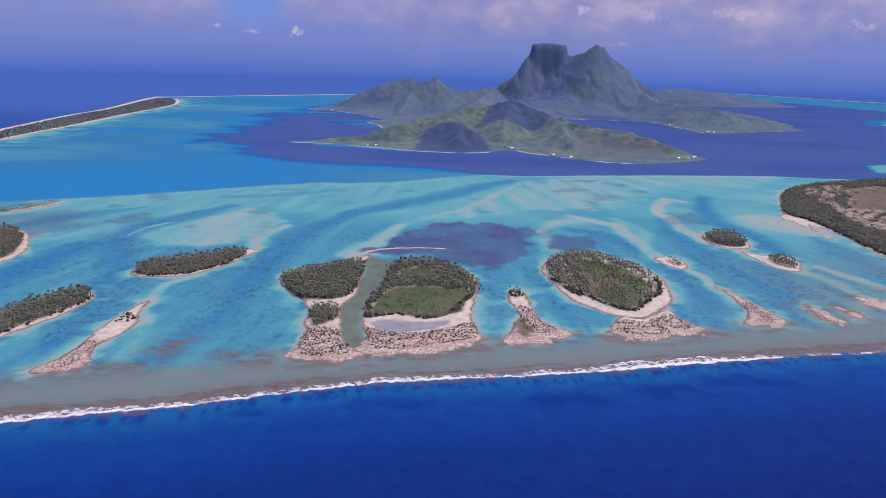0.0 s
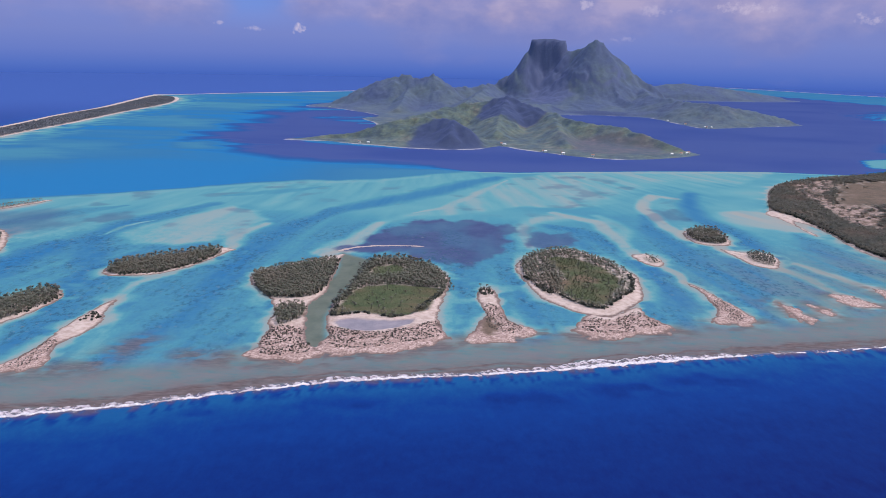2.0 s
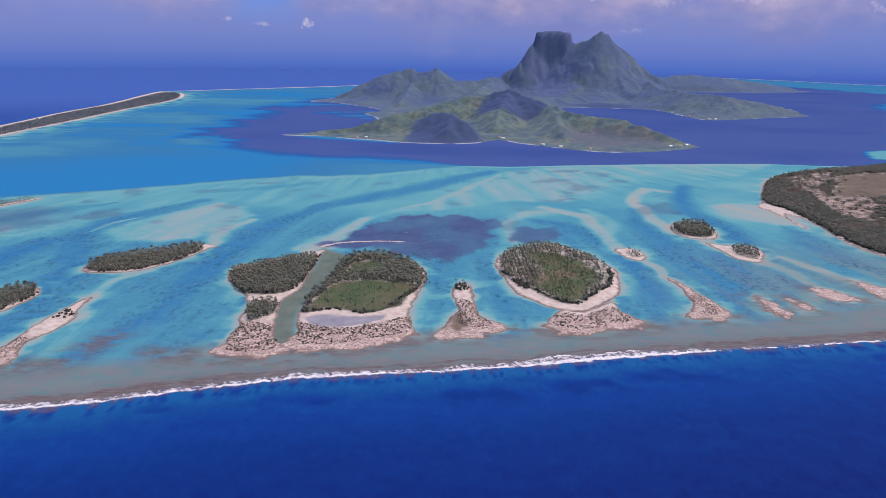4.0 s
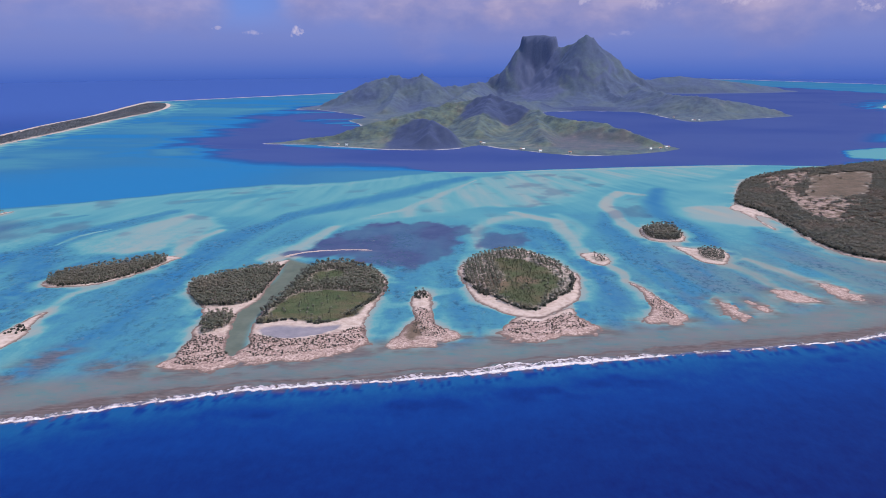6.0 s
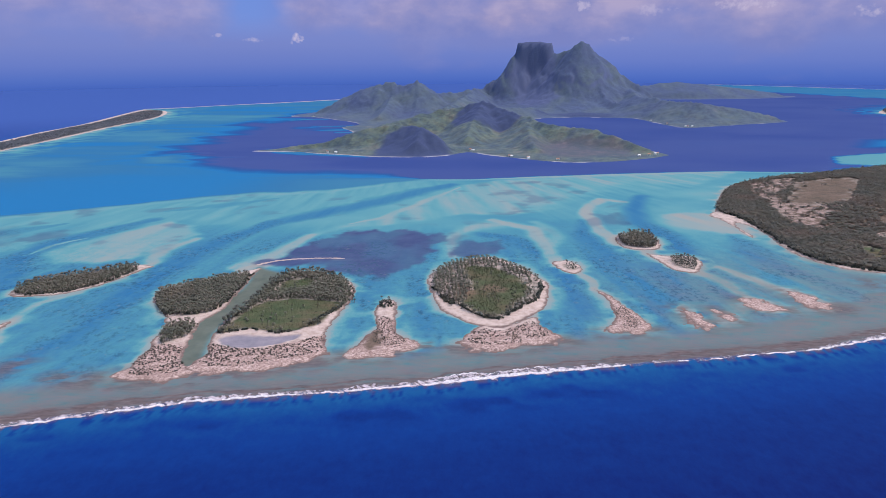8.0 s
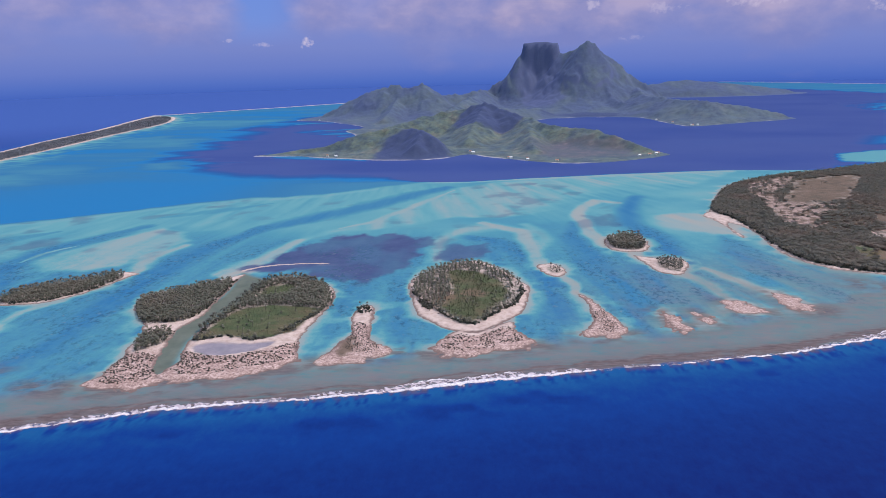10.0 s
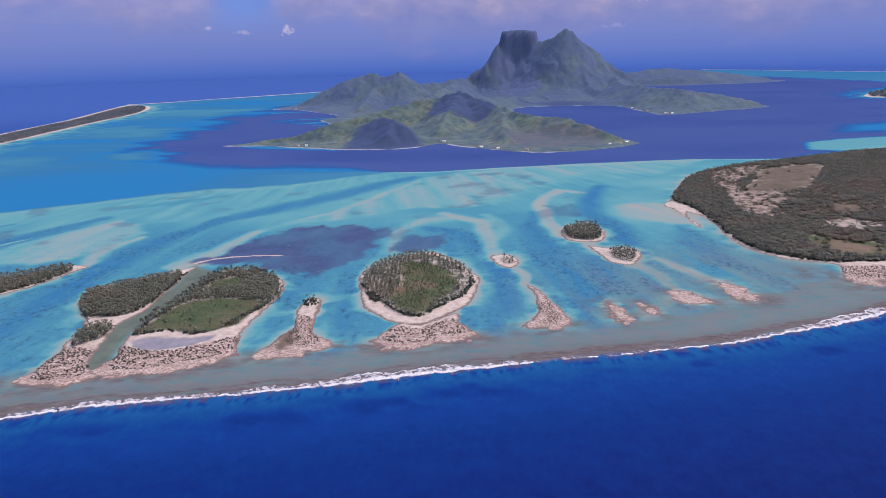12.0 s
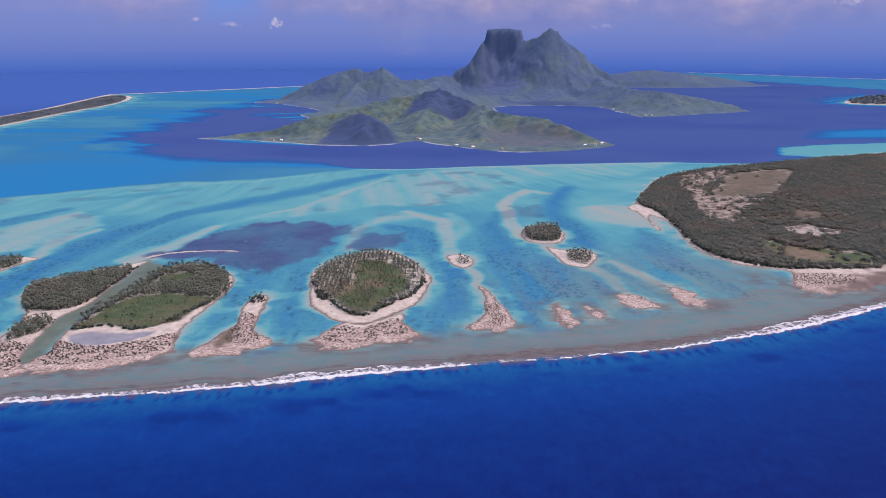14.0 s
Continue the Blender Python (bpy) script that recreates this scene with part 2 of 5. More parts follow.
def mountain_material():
    n = Nodes("hazed_forest_mountain", 0.85, 0.12)
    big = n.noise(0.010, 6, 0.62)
    # wood and rock colours hold the blue of distance haze
    hazed_wood = n.ramp(big, [(0.32, (0.052, 0.070, 0.124)), (0.46, (0.062, 0.084, 0.122)), (0.58, (0.074, 0.100, 0.112)), (0.74, (0.098, 0.112, 0.108))])
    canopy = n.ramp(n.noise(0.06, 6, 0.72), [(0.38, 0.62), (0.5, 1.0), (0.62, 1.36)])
    hazed_wood = n.mixed(1.0, hazed_wood, n.mixed(0.4, (1.0, 1.0, 1.0), canopy), "MULTIPLY")
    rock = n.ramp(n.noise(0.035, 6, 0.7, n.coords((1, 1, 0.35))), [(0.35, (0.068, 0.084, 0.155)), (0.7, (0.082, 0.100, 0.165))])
    col = n.mixed(n.attr("rock"), hazed_wood, rock)
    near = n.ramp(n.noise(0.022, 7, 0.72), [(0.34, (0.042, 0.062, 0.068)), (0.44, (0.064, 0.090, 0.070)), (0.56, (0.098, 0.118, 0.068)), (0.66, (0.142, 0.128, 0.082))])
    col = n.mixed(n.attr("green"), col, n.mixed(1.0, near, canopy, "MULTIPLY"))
    # cloud shadow on the hills, painted as a darker blue tone
    col = n.mixed(n.attr("cloud_shade"), col, n.ramp(n.noise(0.08, 5, 0.65), [(0.35, (0.030, 0.042, 0.086)), (0.65, (0.042, 0.056, 0.096))]))
    scrub = n.ramp(n.noise(0.03, 5, 0.7), [(0.4, (0.062, 0.072, 0.060)), (0.58, (0.105, 0.085, 0.075)), (0.72, (0.17, 0.12, 0.11))])
    col = n.mixed(n.attr("scrub"), col, scrub)
    col = n.mixed(n.attr("beach"), col, (0.40, 0.37, 0.35))
    # blue sheen strengthens the haze painted into the colour
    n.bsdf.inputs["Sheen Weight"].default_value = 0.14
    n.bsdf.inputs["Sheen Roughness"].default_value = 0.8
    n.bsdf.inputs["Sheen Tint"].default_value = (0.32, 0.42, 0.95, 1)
    n.bump(n.math("ADD", n.noise(0.10, 6, 0.7), n.noise(0.30, 4, 0.7)), 0.22, 3.0)
    return n.color(col)


def foam_material():
    n = Nodes("sea_foam", 0.75, 0.3)
    n.bump(n.noise(1.6, 5, 0.7), 0.6, 0.3)
    return n.color(n.ramp(n.noise(0.9, 6, 0.7), [(0.3, (0.42, 0.385, 0.42)), (0.5, (0.60, 0.555, 0.575)), (0.65, (0.80, 0.755, 0.76))]))


def veil_material():
    """Thin churned foam with water showing through its holes."""
    n = Nodes("foam_veil", 0.8, 0.2)
    n.color(n.ramp(n.noise(0.7, 5, 0.65), [(0.3, (0.38, 0.315, 0.345)), (0.7, (0.64, 0.575, 0.60))]))
    clear, both = n.node("ShaderNodeBsdfTransparent"), n.node("ShaderNodeMixShader")
    holes = n.math("MULTIPLY", n.math("SUBTRACT", n.noise(1.3, 6, 0.75), 0.5), 1.1)
    n.put(both.inputs[0], n.ramp(n.math("ADD", n.attr("foam"), holes), [(0.12, 0.0), (0.95, 0.95)]))
    n.tree.links.new(clear.outputs[0], both.inputs[1])
    n.tree.links.new(n.bsdf.outputs[0], both.inputs[2])
    n.tree.links.new(both.outputs[0], n.tree.nodes["Material Output"].inputs[0])
    return n.mat


def plain_material(name, low, high, rough=0.6, scale=1.5, spec=0.3):
    n = Nodes(name, rough, spec)
    return n.color(n.ramp(n.noise(scale, 4, 0.6), [(0.3, low), (0.7, high)]))


WATER = water_material()
GROUND = ground_material()
PALM_LEAF = leaf_material("palm_fronds", (0.092, 0.093, 0.068), (0.138, 0.135, 0.097), (0.195, 0.178, 0.132), 0.12, 0.3)
BROAD_LEAF = leaf_material("broad_leaves", (0.092, 0.094, 0.066), (0.126, 0.122, 0.085), (0.175, 0.155, 0.112), 0.06)
SHRUB_LEAF = leaf_material("shrub_leaves", (0.020, 0.025, 0.018), (0.036, 0.041, 0.029), (0.062, 0.062, 0.045), 0.3)
BANK_LEAF = leaf_material("bank_leaves", (0.040, 0.038, 0.034), (0.066, 0.060, 0.050), (0.105, 0.090, 0.074), 0.3)
SCRUB_LEAF = leaf_material("scrub_leaves", (0.060, 0.080, 0.038), (0.090, 0.108, 0.054), (0.135, 0.130, 0.078), 0.12, 0.3)
# darker copy of the palm fronds with shade put into the colour
SHADED_FROND = leaf_material("shaded_fronds", (0.034, 0.036, 0.028), (0.056, 0.056, 0.042), (0.090, 0.084, 0.064), 0.3)
MOTU_LEAF = leaf_material("motu_leaves", (0.158, 0.156, 0.130), (0.205, 0.190, 0.154), (0.266, 0.220, 0.174), 0.035, 0.6)
# leaf colour shifted pale and blue to stand for distance haze
HAZED_LEAF = leaf_material("hazed_leaves", (0.094, 0.104, 0.128), (0.122, 0.130, 0.148), (0.156, 0.158, 0.166), 0.02)
BARK = bark_material()
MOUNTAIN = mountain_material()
FOAM = foam_material()
VEIL = veil_material()
CHURN = plain_material("churned_foam", (0.23, 0.185, 0.205), (0.50, 0.44, 0.465), 0.8, 0.5)
WHITE_PAINT = plain_material("white_paint", (0.72, 0.71, 0.68), (0.82, 0.81, 0.79))
RUST_ROOF = plain_material("painted_roof", (0.34, 0.16, 0.11), (0.5, 0.3, 0.22))
PALE_ROOF = plain_material("pale_roof", (0.6, 0.6, 0.6), (0.78, 0.77, 0.75))
DARK_PAINT = plain_material("dark_paint", (0.05, 0.06, 0.09), (0.09, 0.1, 0.13))


# ---- sky and far distance ----
def srgb(r, g, b):
    return tuple((c / 255 / 12.92) if c <= 10 else ((c / 255 + 0.055) / 1.055) ** 2.4 for c in (r, g, b))


def build_backdrop():
    n = Nodes("far_sky", 1.0, 0.0)
    out = n.tree.nodes["Material Output"]
    pos = n.node("ShaderNodeNewGeometry").outputs["Position"]
    sep = n.node("ShaderNodeSeparateXYZ")
    n.tree.links.new(pos, sep.inputs[0])
    h = n.math("DIVIDE", sep.outputs[2], 1000.0)
    air = n.ramp(h, [(0.0, srgb(70, 104, 189)), (0.05, srgb(84, 115, 195)), (0.13, srgb(104, 127, 199)), (0.24, srgb(118, 136, 201)), (0.36, srgb(124, 141, 205)), (0.6, srgb(110, 136, 210)), (1.0, srgb(90, 125, 218))])
    wisps = n.noise(0.0026, 4, 0.5, n.coords((1, 1, 2.4)))
    lumps = n.noise(0.0011, 3, 0.5, n.coords((1, 1, 2.0)))
    amount = n.math("ADD", n.math("MULTIPLY", wisps, 0.38), n.math("MULTIPLY", lumps, 0.80))
    reach = n.math("DIVIDE", n.math("ADD", sep.outputs[0], 3000.0), 6000.0)
    side = n.ramp(reach, [(0.10, 0.45), (0.19, 0.72), (0.235, 0.55), (0.285, 0.08), (0.30, 0.08), (0.345, 0.7), (0.385, 0.62), (0.44, 0.95), (0.80, 1.0), (0.86, 0.62), (0.95, 0.75)], linear=False)
    rise = n.math("MULTIPLY", n.ramp(h, [(0.17, 0.0), (0.27, 0.36), (0.38, 0.72), (0.60, 1.0)]), side)
    cover = n.ramp(n.math("ADD", rise, n.math("MULTIPLY", n.math("SUBTRACT", amount, 0.59), 1.5)), [(0.12, 0.0), (0.48, 0.62), (0.85, 1.0)])
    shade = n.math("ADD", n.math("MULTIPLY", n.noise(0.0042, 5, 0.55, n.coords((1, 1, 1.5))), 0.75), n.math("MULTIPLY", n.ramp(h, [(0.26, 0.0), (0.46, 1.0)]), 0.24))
    body = n.ramp(shade, [(0.36, srgb(126, 134, 190)), (0.48, srgb(141, 144, 193)), (0.58, srgb(155, 152, 194)), (0.72, srgb(180, 170, 201))])
    clear = n.ramp(h, [(0.26, 0.0), (0.42, 1.0)])
    air = n.mixed(n.math("MULTIPLY", clear, n.ramp(reach, [(0.22, 0.0), (0.285, 0.6), (0.30, 0.6), (0.35, 0.0)])), air, srgb(112, 152, 226))
    col = n.mixed(n.math("MULTIPLY", cover, 0.88), air, body)
    # one small bright cumulus tower
    def puff(x, z, sx, sz, density):
        px, _ = x, z
        dx = n.math("DIVIDE", n.math("SUBTRACT", sep.outputs[0], px), sx)
        dz = n.math("DIVIDE", n.math("SUBTRACT", sep.outputs[2], z), sz)
        r2 = n.math("ADD", n.math("MULTIPLY", dx, dx), n.math("MULTIPLY", dz, dz))
        edge = n.noise(0.02, 5, 0.65)
        return n.math("MULTIPLY", n.ramp(n.math("ADD", r2, n.math("MULTIPLY", edge, 1.6)), [(0.70, 1.0), (1.0, 0.0)]), density)
    for x, z, sx, sz, density in ((-950, 285, 85, 75, 0.85), (-1220, 275, 110, 32, 0.45), (-1420, 300, 60, 24, 0.4), (850, 470, 120, 60, 0.5), (1250, 440, 260, 70, 0.35), (1750, 455, 330, 80, 0.42), (2350, 395, 130, 70, 0.45), (1080, 262, 130, 34, 0.2)):
        col = n.mixed(puff(x, z, sx, sz, density), col, srgb(206, 198, 222))
    emit = n.node("ShaderNodeEmission")
    n.put(emit.inputs[0], col)
    n.tree.links.new(emit.outputs[0], out.inputs[0])
    a = np.linspace(radians(-80), radians(80), 121)
    z = np.linspace(-8, 720, 9)
    A, Z = np.meshgrid(a, z, indexing="ij")
    R = 4600 + 0.37 * Z
    v = np.stack([90 + R * np.sin(A), 10 + R * np.cos(A), Z], -1).reshape(-1, 3)
    me = raw_mesh("backdrop", v, grid_faces(121, 9), [n.mat])
    ob = part("backdrop", me)
    tagged(ob, "hazy blue sky with pinkish grey trade-wind clouds", "sky", kind="structure")


build_backdrop()

# ---- plan: the barrier reef ring and the outlines of the islets ----
REEF = [(-760, 70), (-300, 218), (-184, 265), (-117, 281), (-72, 300), (-20, 314), (25, 321), (84, 332), (131, 346), (197, 359), (257, 371), (300, 379),
        (383, 410), (461, 450), (600, 545), (900, 760)]
RING = REEF + [(1700, 1300), (2500, 2300), (2250, 3300), (1950, 3650), (1500, 4200), (800, 4000), (0, 3250), (-415, 2836), (-578, 2678), (-745, 2536), (-885, 2400),
               (-968, 2347), (-940, 2194), (-880, 1832), (-868, 1608), (-842, 1401), (-814, 1137), (-810, 700)]
DEEP = [(-5, 985), (-87, 1000), (-171, 1008), (-244, 1032), (-330, 1140), (-421, 1240), (-423, 1397), (-425, 1626), (-464, 1850), (-420, 2040), (-300, 2300),
        (-100, 2700), (600, 3200), (1500, 3250), (1850, 2300), (1300, 1520), (1150, 1300), (1000, 1060), (700, 1010), (554, 1010), (480, 1020), (314, 998),
        (192, 974), (114, 954), (44, 956)]
SHELF_EDGE = [(-800, 560), (-500, 660), (-397, 717), (-349, 738), (-275, 781), (-196, 835), (-133, 855), (-65, 869), (-13, 912), (60, 952), (2000, 1400)]
# channels, sand tongues and flats of the lagoon floor
STROKES, FLATS = [], []


def stroke(depth, width, strength, *line, edge=0.6, taper=0.4):
    STROKES.append((depth, width, strength, line, edge, taper))


def flat(depth, soft, strength, *outline):
    FLATS.append((depth, soft, strength, outline))


# western flat, with a sharp lip along the channel beside the long grove
flat(0.185, 16, 0.85, (-430, 640), (-403, 712), (-324, 750), (-238, 795), (-161, 844), (-108, 860), (-100, 800), (-135, 700), (-217, 690), (-262, 640), (-300, 560), (-345, 510), (-400, 560))
flat(0.125, 7, 0.85, (-262, 575), (-236, 640), (-196, 700), (-166, 680), (-146, 642), (-157, 590), (-168, 560), (-196, 545), (-230, 548))
flat(0.20, 18, 0.85, (-150, 690), (-108, 858), (-40, 900), (40, 948), (110, 925), (60, 872), (0, 800), (-60, 745), (-95, 715))
# central flat behind the twin islets, with a sharp lip towards the far channel
flat(0.155, 7, 0.9, (-70, 535), (-52, 590), (-36, 650), (-10, 690), (20, 722), (48, 780), (72, 842), (104, 905), (150, 945), (300, 985), (480, 1008), (400, 900), (300, 860), (230, 800), (190, 740), (150, 725), (100, 728), (40, 690), (-12, 668), (-38, 622), (-44, 570))
flat(0.235, 20, 0.8, (170, 720), (200, 780), (240, 830), (290, 890), (330, 930), (390, 900), (340, 830), (316, 760), (290, 700), (240, 690))
flat(0.085, 9, 0.92, (361, 722), (338, 742), (312, 724), (306, 700), (318, 668), (348, 648), (372, 640), (380, 690))
# far channel and the dark arms of the western flat
stroke(0.40, 14, 0.9, (-142, 330), (-130, 394), (-128, 477), (-135, 517), (-127, 574), (-115, 632), (-88, 691), edge=0.8)
stroke(0.38, 17, 0.9, (-95, 680), (-49, 738), (3, 796), (53, 872), (90, 912), edge=0.7, taper=0.5)
stroke(0.105, 5, 0.75, (-10, 690), (16, 716), (46, 770), (70, 832), (98, 890), edge=0.8, taper=0.7)
stroke(0.40, 12, 0.8, (-251, 500), (-270, 560), (-263, 622), (-240, 663), (-217, 706), edge=0.9, taper=0.6)
stroke(0.40, 14, 0.85, (-203, 330), (-208, 380), (-215, 428), (-234, 490), (-250, 530), edge=0.8)
stroke(0.08, 3.0, 0.75, (-268, 566), (-262, 600), (-247, 628), taper=0.8)
stroke(0.31, 9, 0.6, (-222, 745), (-170, 778), (-118, 820), taper=0.8)
stroke(0.36, 14, 0.5, (-385, 590), (-345, 640), (-300, 690), taper=0.8)
stroke(0.44, 18, 0.7, (-282, 300), (-290, 380), (-300, 470), (-290, 540))
# channels between the islets
stroke(0.33, 9, 0.8, (36, 380), (33, 440), (32, 490), (38, 524), edge=0.7)
stroke(0.36, 11, 0.85, (86, 378), (80, 434), (72, 480), (62, 530), edge=0.7)
stroke(0.38, 11, 0.85, (165, 392), (178, 446), (182, 495), (173, 540), (162, 588), (144, 636), (113, 650), edge=0.7)
stroke(0.39, 11, 0.8, (232, 440), (232, 505), (220, 580), (216, 650), (224, 700), edge=0.8)
stroke(0.38, 12, 0.8, (250, 470), (262, 540), (262, 580), edge=0.8)
stroke(0.41, 13, 0.9, (290, 470), (296, 560), (290, 640), (278, 690), (284, 752), (312, 833), edge=0.9)
stroke(0.40, 14, 0.6, (352, 520), (348, 590), (352, 640), edge=0.9)
stroke(0.24, 12, 0.6, (300, 520), (318, 600), (330, 650), edge=0.9)
# sand tongues
stroke(0.10, 10, 0.8, (95, 572), (92, 627), (112, 672), (146, 694), (166, 676), edge=0.95, taper=0.2)
stroke(0.09, 8, 0.88, (136, 704), (170, 668), (175, 600), (182, 545), taper=0.2)
stroke(0.13, 9, 0.7, (182, 605), (190, 640), (176, 700), edge=0.9)
stroke(0.09, 8, 0.92, (244, 612), (231, 661), (230, 724), (243, 778), (262, 812), (284, 802), taper=0.3)
stroke(0.08, 9, 0.85, (-143, 627), (-155, 590), (-150, 545), edge=0.8)
stroke(0.11, 4.5, 0.7, (-182, 418), (-186, 448), (-173, 468), taper=0.3)
stroke(0.02, 5, 0.75, (188, 526), (195, 506), (198, 484))
stroke(0.03, 8, 0.85, (258, 575), (262, 600))
stroke(0.02, 7, 0.7, (282, 532), (292, 500), (300, 462), edge=0.8)
stroke(0.02, 7, 0.7, (300, 540), (318, 506), (334, 474), edge=0.8)
stroke(0.06, 4.5, 0.9, (-74, 528), (-60, 546), (-42, 557), (-10, 566), (20, 563))
stroke(0.10, 10, 0.85, (-78, 534), (-56, 584), (-38, 640), edge=0.8)
stroke(0.12, 10, 0.8, (44, 958), (192, 968), (314, 990), (480, 1010))
stroke(0.15, 8, 0.5, (-172, 392), (-166, 356), (-160, 324), edge=0.8)
# dark lagoon patches: cloud shadow painted as purple-blue water
SHADE_PATCHES = [
    ([(-66, 550), (-46, 566), (-32, 616), (-5, 655), (32, 664), (65, 655), (91, 640), (76, 604), (74, 570), (62, 538), (29, 508), (5, 524), (-22, 545)], 5, 1.0),
    ([(93, 584), (104, 618), (136, 625), (143, 594), (120, 570), (96, 570)], 5, 0.8),
    ([(-312, 630), (-306, 650), (-284, 655), (-276, 628), (-292, 616)], 7, 0.55),
    ([(236, 690), (244, 735), (262, 735), (266, 690), (250, 672)], 8, 0.5),
    # lilac water, deepened further for the view's dim left edge
    ([(-440, 520), (-405, 650), (-345, 664), (-312, 606), (-350, 545), (-330, 470), (-360, 440)], 18, 0.55),
    ([(156, 918), (180, 932), (215, 938), (200, 920)], 8, 0.45),
]
OUT = {}
OUT["west_grove"] = [(-219, 420), (-219, 406), (-223, 389), (-231, 368), (-238, 352), (-245, 335), (-267, 369), (-259, 387), (-255, 403), (-249, 417), (-240, 432), (-229, 434)]
OUT["far_west"] = [(-322, 488), (-319, 505), (-323, 524), (-336, 552), (-349, 572), (-367, 586), (-385, 592), (-413, 588), (-380, 520), (-340, 473)]
OUT["long_grove"] = [(-219, 472), (-210, 464), (-200, 465), (-179, 471), (-162, 493), (-152, 517), (-149, 530), (-144, 538), (-155, 543), (-164, 540), (-178, 527), (-196, 515), (-213, 504), (-220, 490)]
OUT["west_spit"] = [(-182, 417), (-180, 395), (-175, 379), (-176, 363), (-181, 349), (-180, 336), (-176, 322), (-184, 313), (-195, 309), (-199, 314), (-194, 326), (-191, 350), (-192, 375), (-189, 399), (-187, 414)]
OUT["left_twin"] = [(-111, 459), (-99, 444), (-86, 423), (-80, 403), (-80, 389), (-76, 375), (-78, 351), (-76, 336), (-51, 334), (-38, 345), (-48, 355), (-53, 365), (-59, 400), (-60, 420), (-55, 443), (-56, 480), (-57, 521), (-57, 535), (-78, 516), (-97, 501), (-112, 482)]
OUT["right_twin"] = [(-37, 497), (-39, 469), (-44, 438), (-47, 411), (-45, 387), (-40, 362), (-44, 348), (-16, 346), (8, 356), (24, 366), (24, 379), (21, 406), (24, 438), (27, 462), (25, 491), (9, 513), (-13, 526), (-31, 525)]
OUT["palm_spit"] = [(50, 462), (59, 453), (61, 420), (64, 400), (78, 383), (73, 374), (50, 366), (42, 368), (46, 394), (51, 409), (47, 429), (46, 446)]
OUT["round_grove"] = [(78, 516), (79, 486), (86, 455), (91, 439), (103, 423), (114, 413), (128, 412), (147, 430), (158, 450), (164, 481), (165, 499), (160, 511), (147, 543), (128, 567), (109, 563), (92, 544)]
OUT["round_apron"] = [(115, 414), (107, 399), (102, 381), (123, 376), (156, 387), (161, 394), (152, 412), (148, 429), (128, 411)]
OUT["tiny_sand"] = [(175, 553), (178, 536), (187, 521), (195, 531), (195, 546), (188, 558)]
OUT["grove_islet"] = [(242, 635), (240, 616), (245, 595), (266, 592), (276, 606), (278, 630), (272, 654), (256, 650)]
OUT["grove_sand"] = [(257, 580), (263, 549), (265, 534), (279, 525), (288, 536), (295, 557), (290, 571), (275, 572), (264, 575)]
OUT["bank_a"] = [(196, 487), (201, 466), (202, 443), (198, 421), (190, 406), (203, 402), (215, 406), (217, 415), (216, 433), (210, 455), (205, 472)]
OUT["bank_b"] = [(245, 449), (246, 419), (250, 412), (257, 419), (253, 439)]
OUT["bank_c"] = [(266, 444), (268, 426), (275, 426), (273, 439)]
OUT["bank_d"] = [(294, 467), (292, 443), (311, 441), (310, 457), (303, 465)]
OUT["bank_e"] = [(330, 484), (330, 462), (333, 443), (347, 445), (344, 470), (338, 479)]
OUT["long_motu"] = [(358, 726), (366, 705), (381, 680), (383, 642), (379, 604), (381, 572), (393, 544), (409, 529), (430, 519), (419, 487), (431, 473), (476, 487), (560, 545), (700, 660), (900, 820), (1000, 980), (968, 1120), (845, 1112), (749, 1075), (665, 1039), (591, 996), (536, 974), (468, 928), (429, 880), (405, 832), (374, 755)]
OUT["hook_spit"] = [(362, 722), (365, 690), (365, 640), (368, 640), (369, 680), (375, 700), (378, 715)]
OUT["sea_bar"] = [(-470, 590), (-432, 625), (-418, 645), (-400, 669), (-384, 700), (-390, 702), (-406, 676), (-424, 650), (-438, 632), (-474, 596)]
OUT["outer_motu"] = [(-760, 860), (-812, 1000), (-818, 1137), (-846, 1401), (-872, 1608), (-884, 1832), (-944, 2194), (-955, 2330), (-850, 2260), (-775, 2024), (-765, 1710), (-748, 1436), (-745, 1251), (-735, 1046)]
OUT["tide_bar"] = [(-60, 543), (-49, 554), (-32, 560), (-12, 563), (4, 562), (4, 564), (-12, 565.5), (-33, 562.8), (-50, 556.8), (-62, 546)]
OUT["east_motu"] = [(1275, 2060), (1356, 1995), (1500, 1980), (1700, 2150), (1620, 2320), (1450, 2280)]
CURVE = {k: smooth_closed(v) for k, v in OUT.items()}


HALO = [([(-108, 336), (-84, 334), (-46, 334), (-12, 346), (24, 360)], 9), ([(38, 366), (60, 368), (84, 382)], 8), ([(96, 380), (124, 374), (166, 390)], 7),
        ([(186, 402), (204, 400), (220, 408)], 7), ([(244, 446), (250, 412), (258, 420)], 8), ([(268, 444), (274, 424)], 7), ([(294, 462), (300, 442), (314, 444)], 9),
        ([(332, 480), (338, 444), (350, 446)], 9), ([(-202, 306), (-176, 314), (-150, 322)], 9), ([(-150, 330), (-140, 352)], 9), ([(-280, 330), (-262, 342)], 8), ([(400, 500), (424, 470), (480, 484)], 12)]


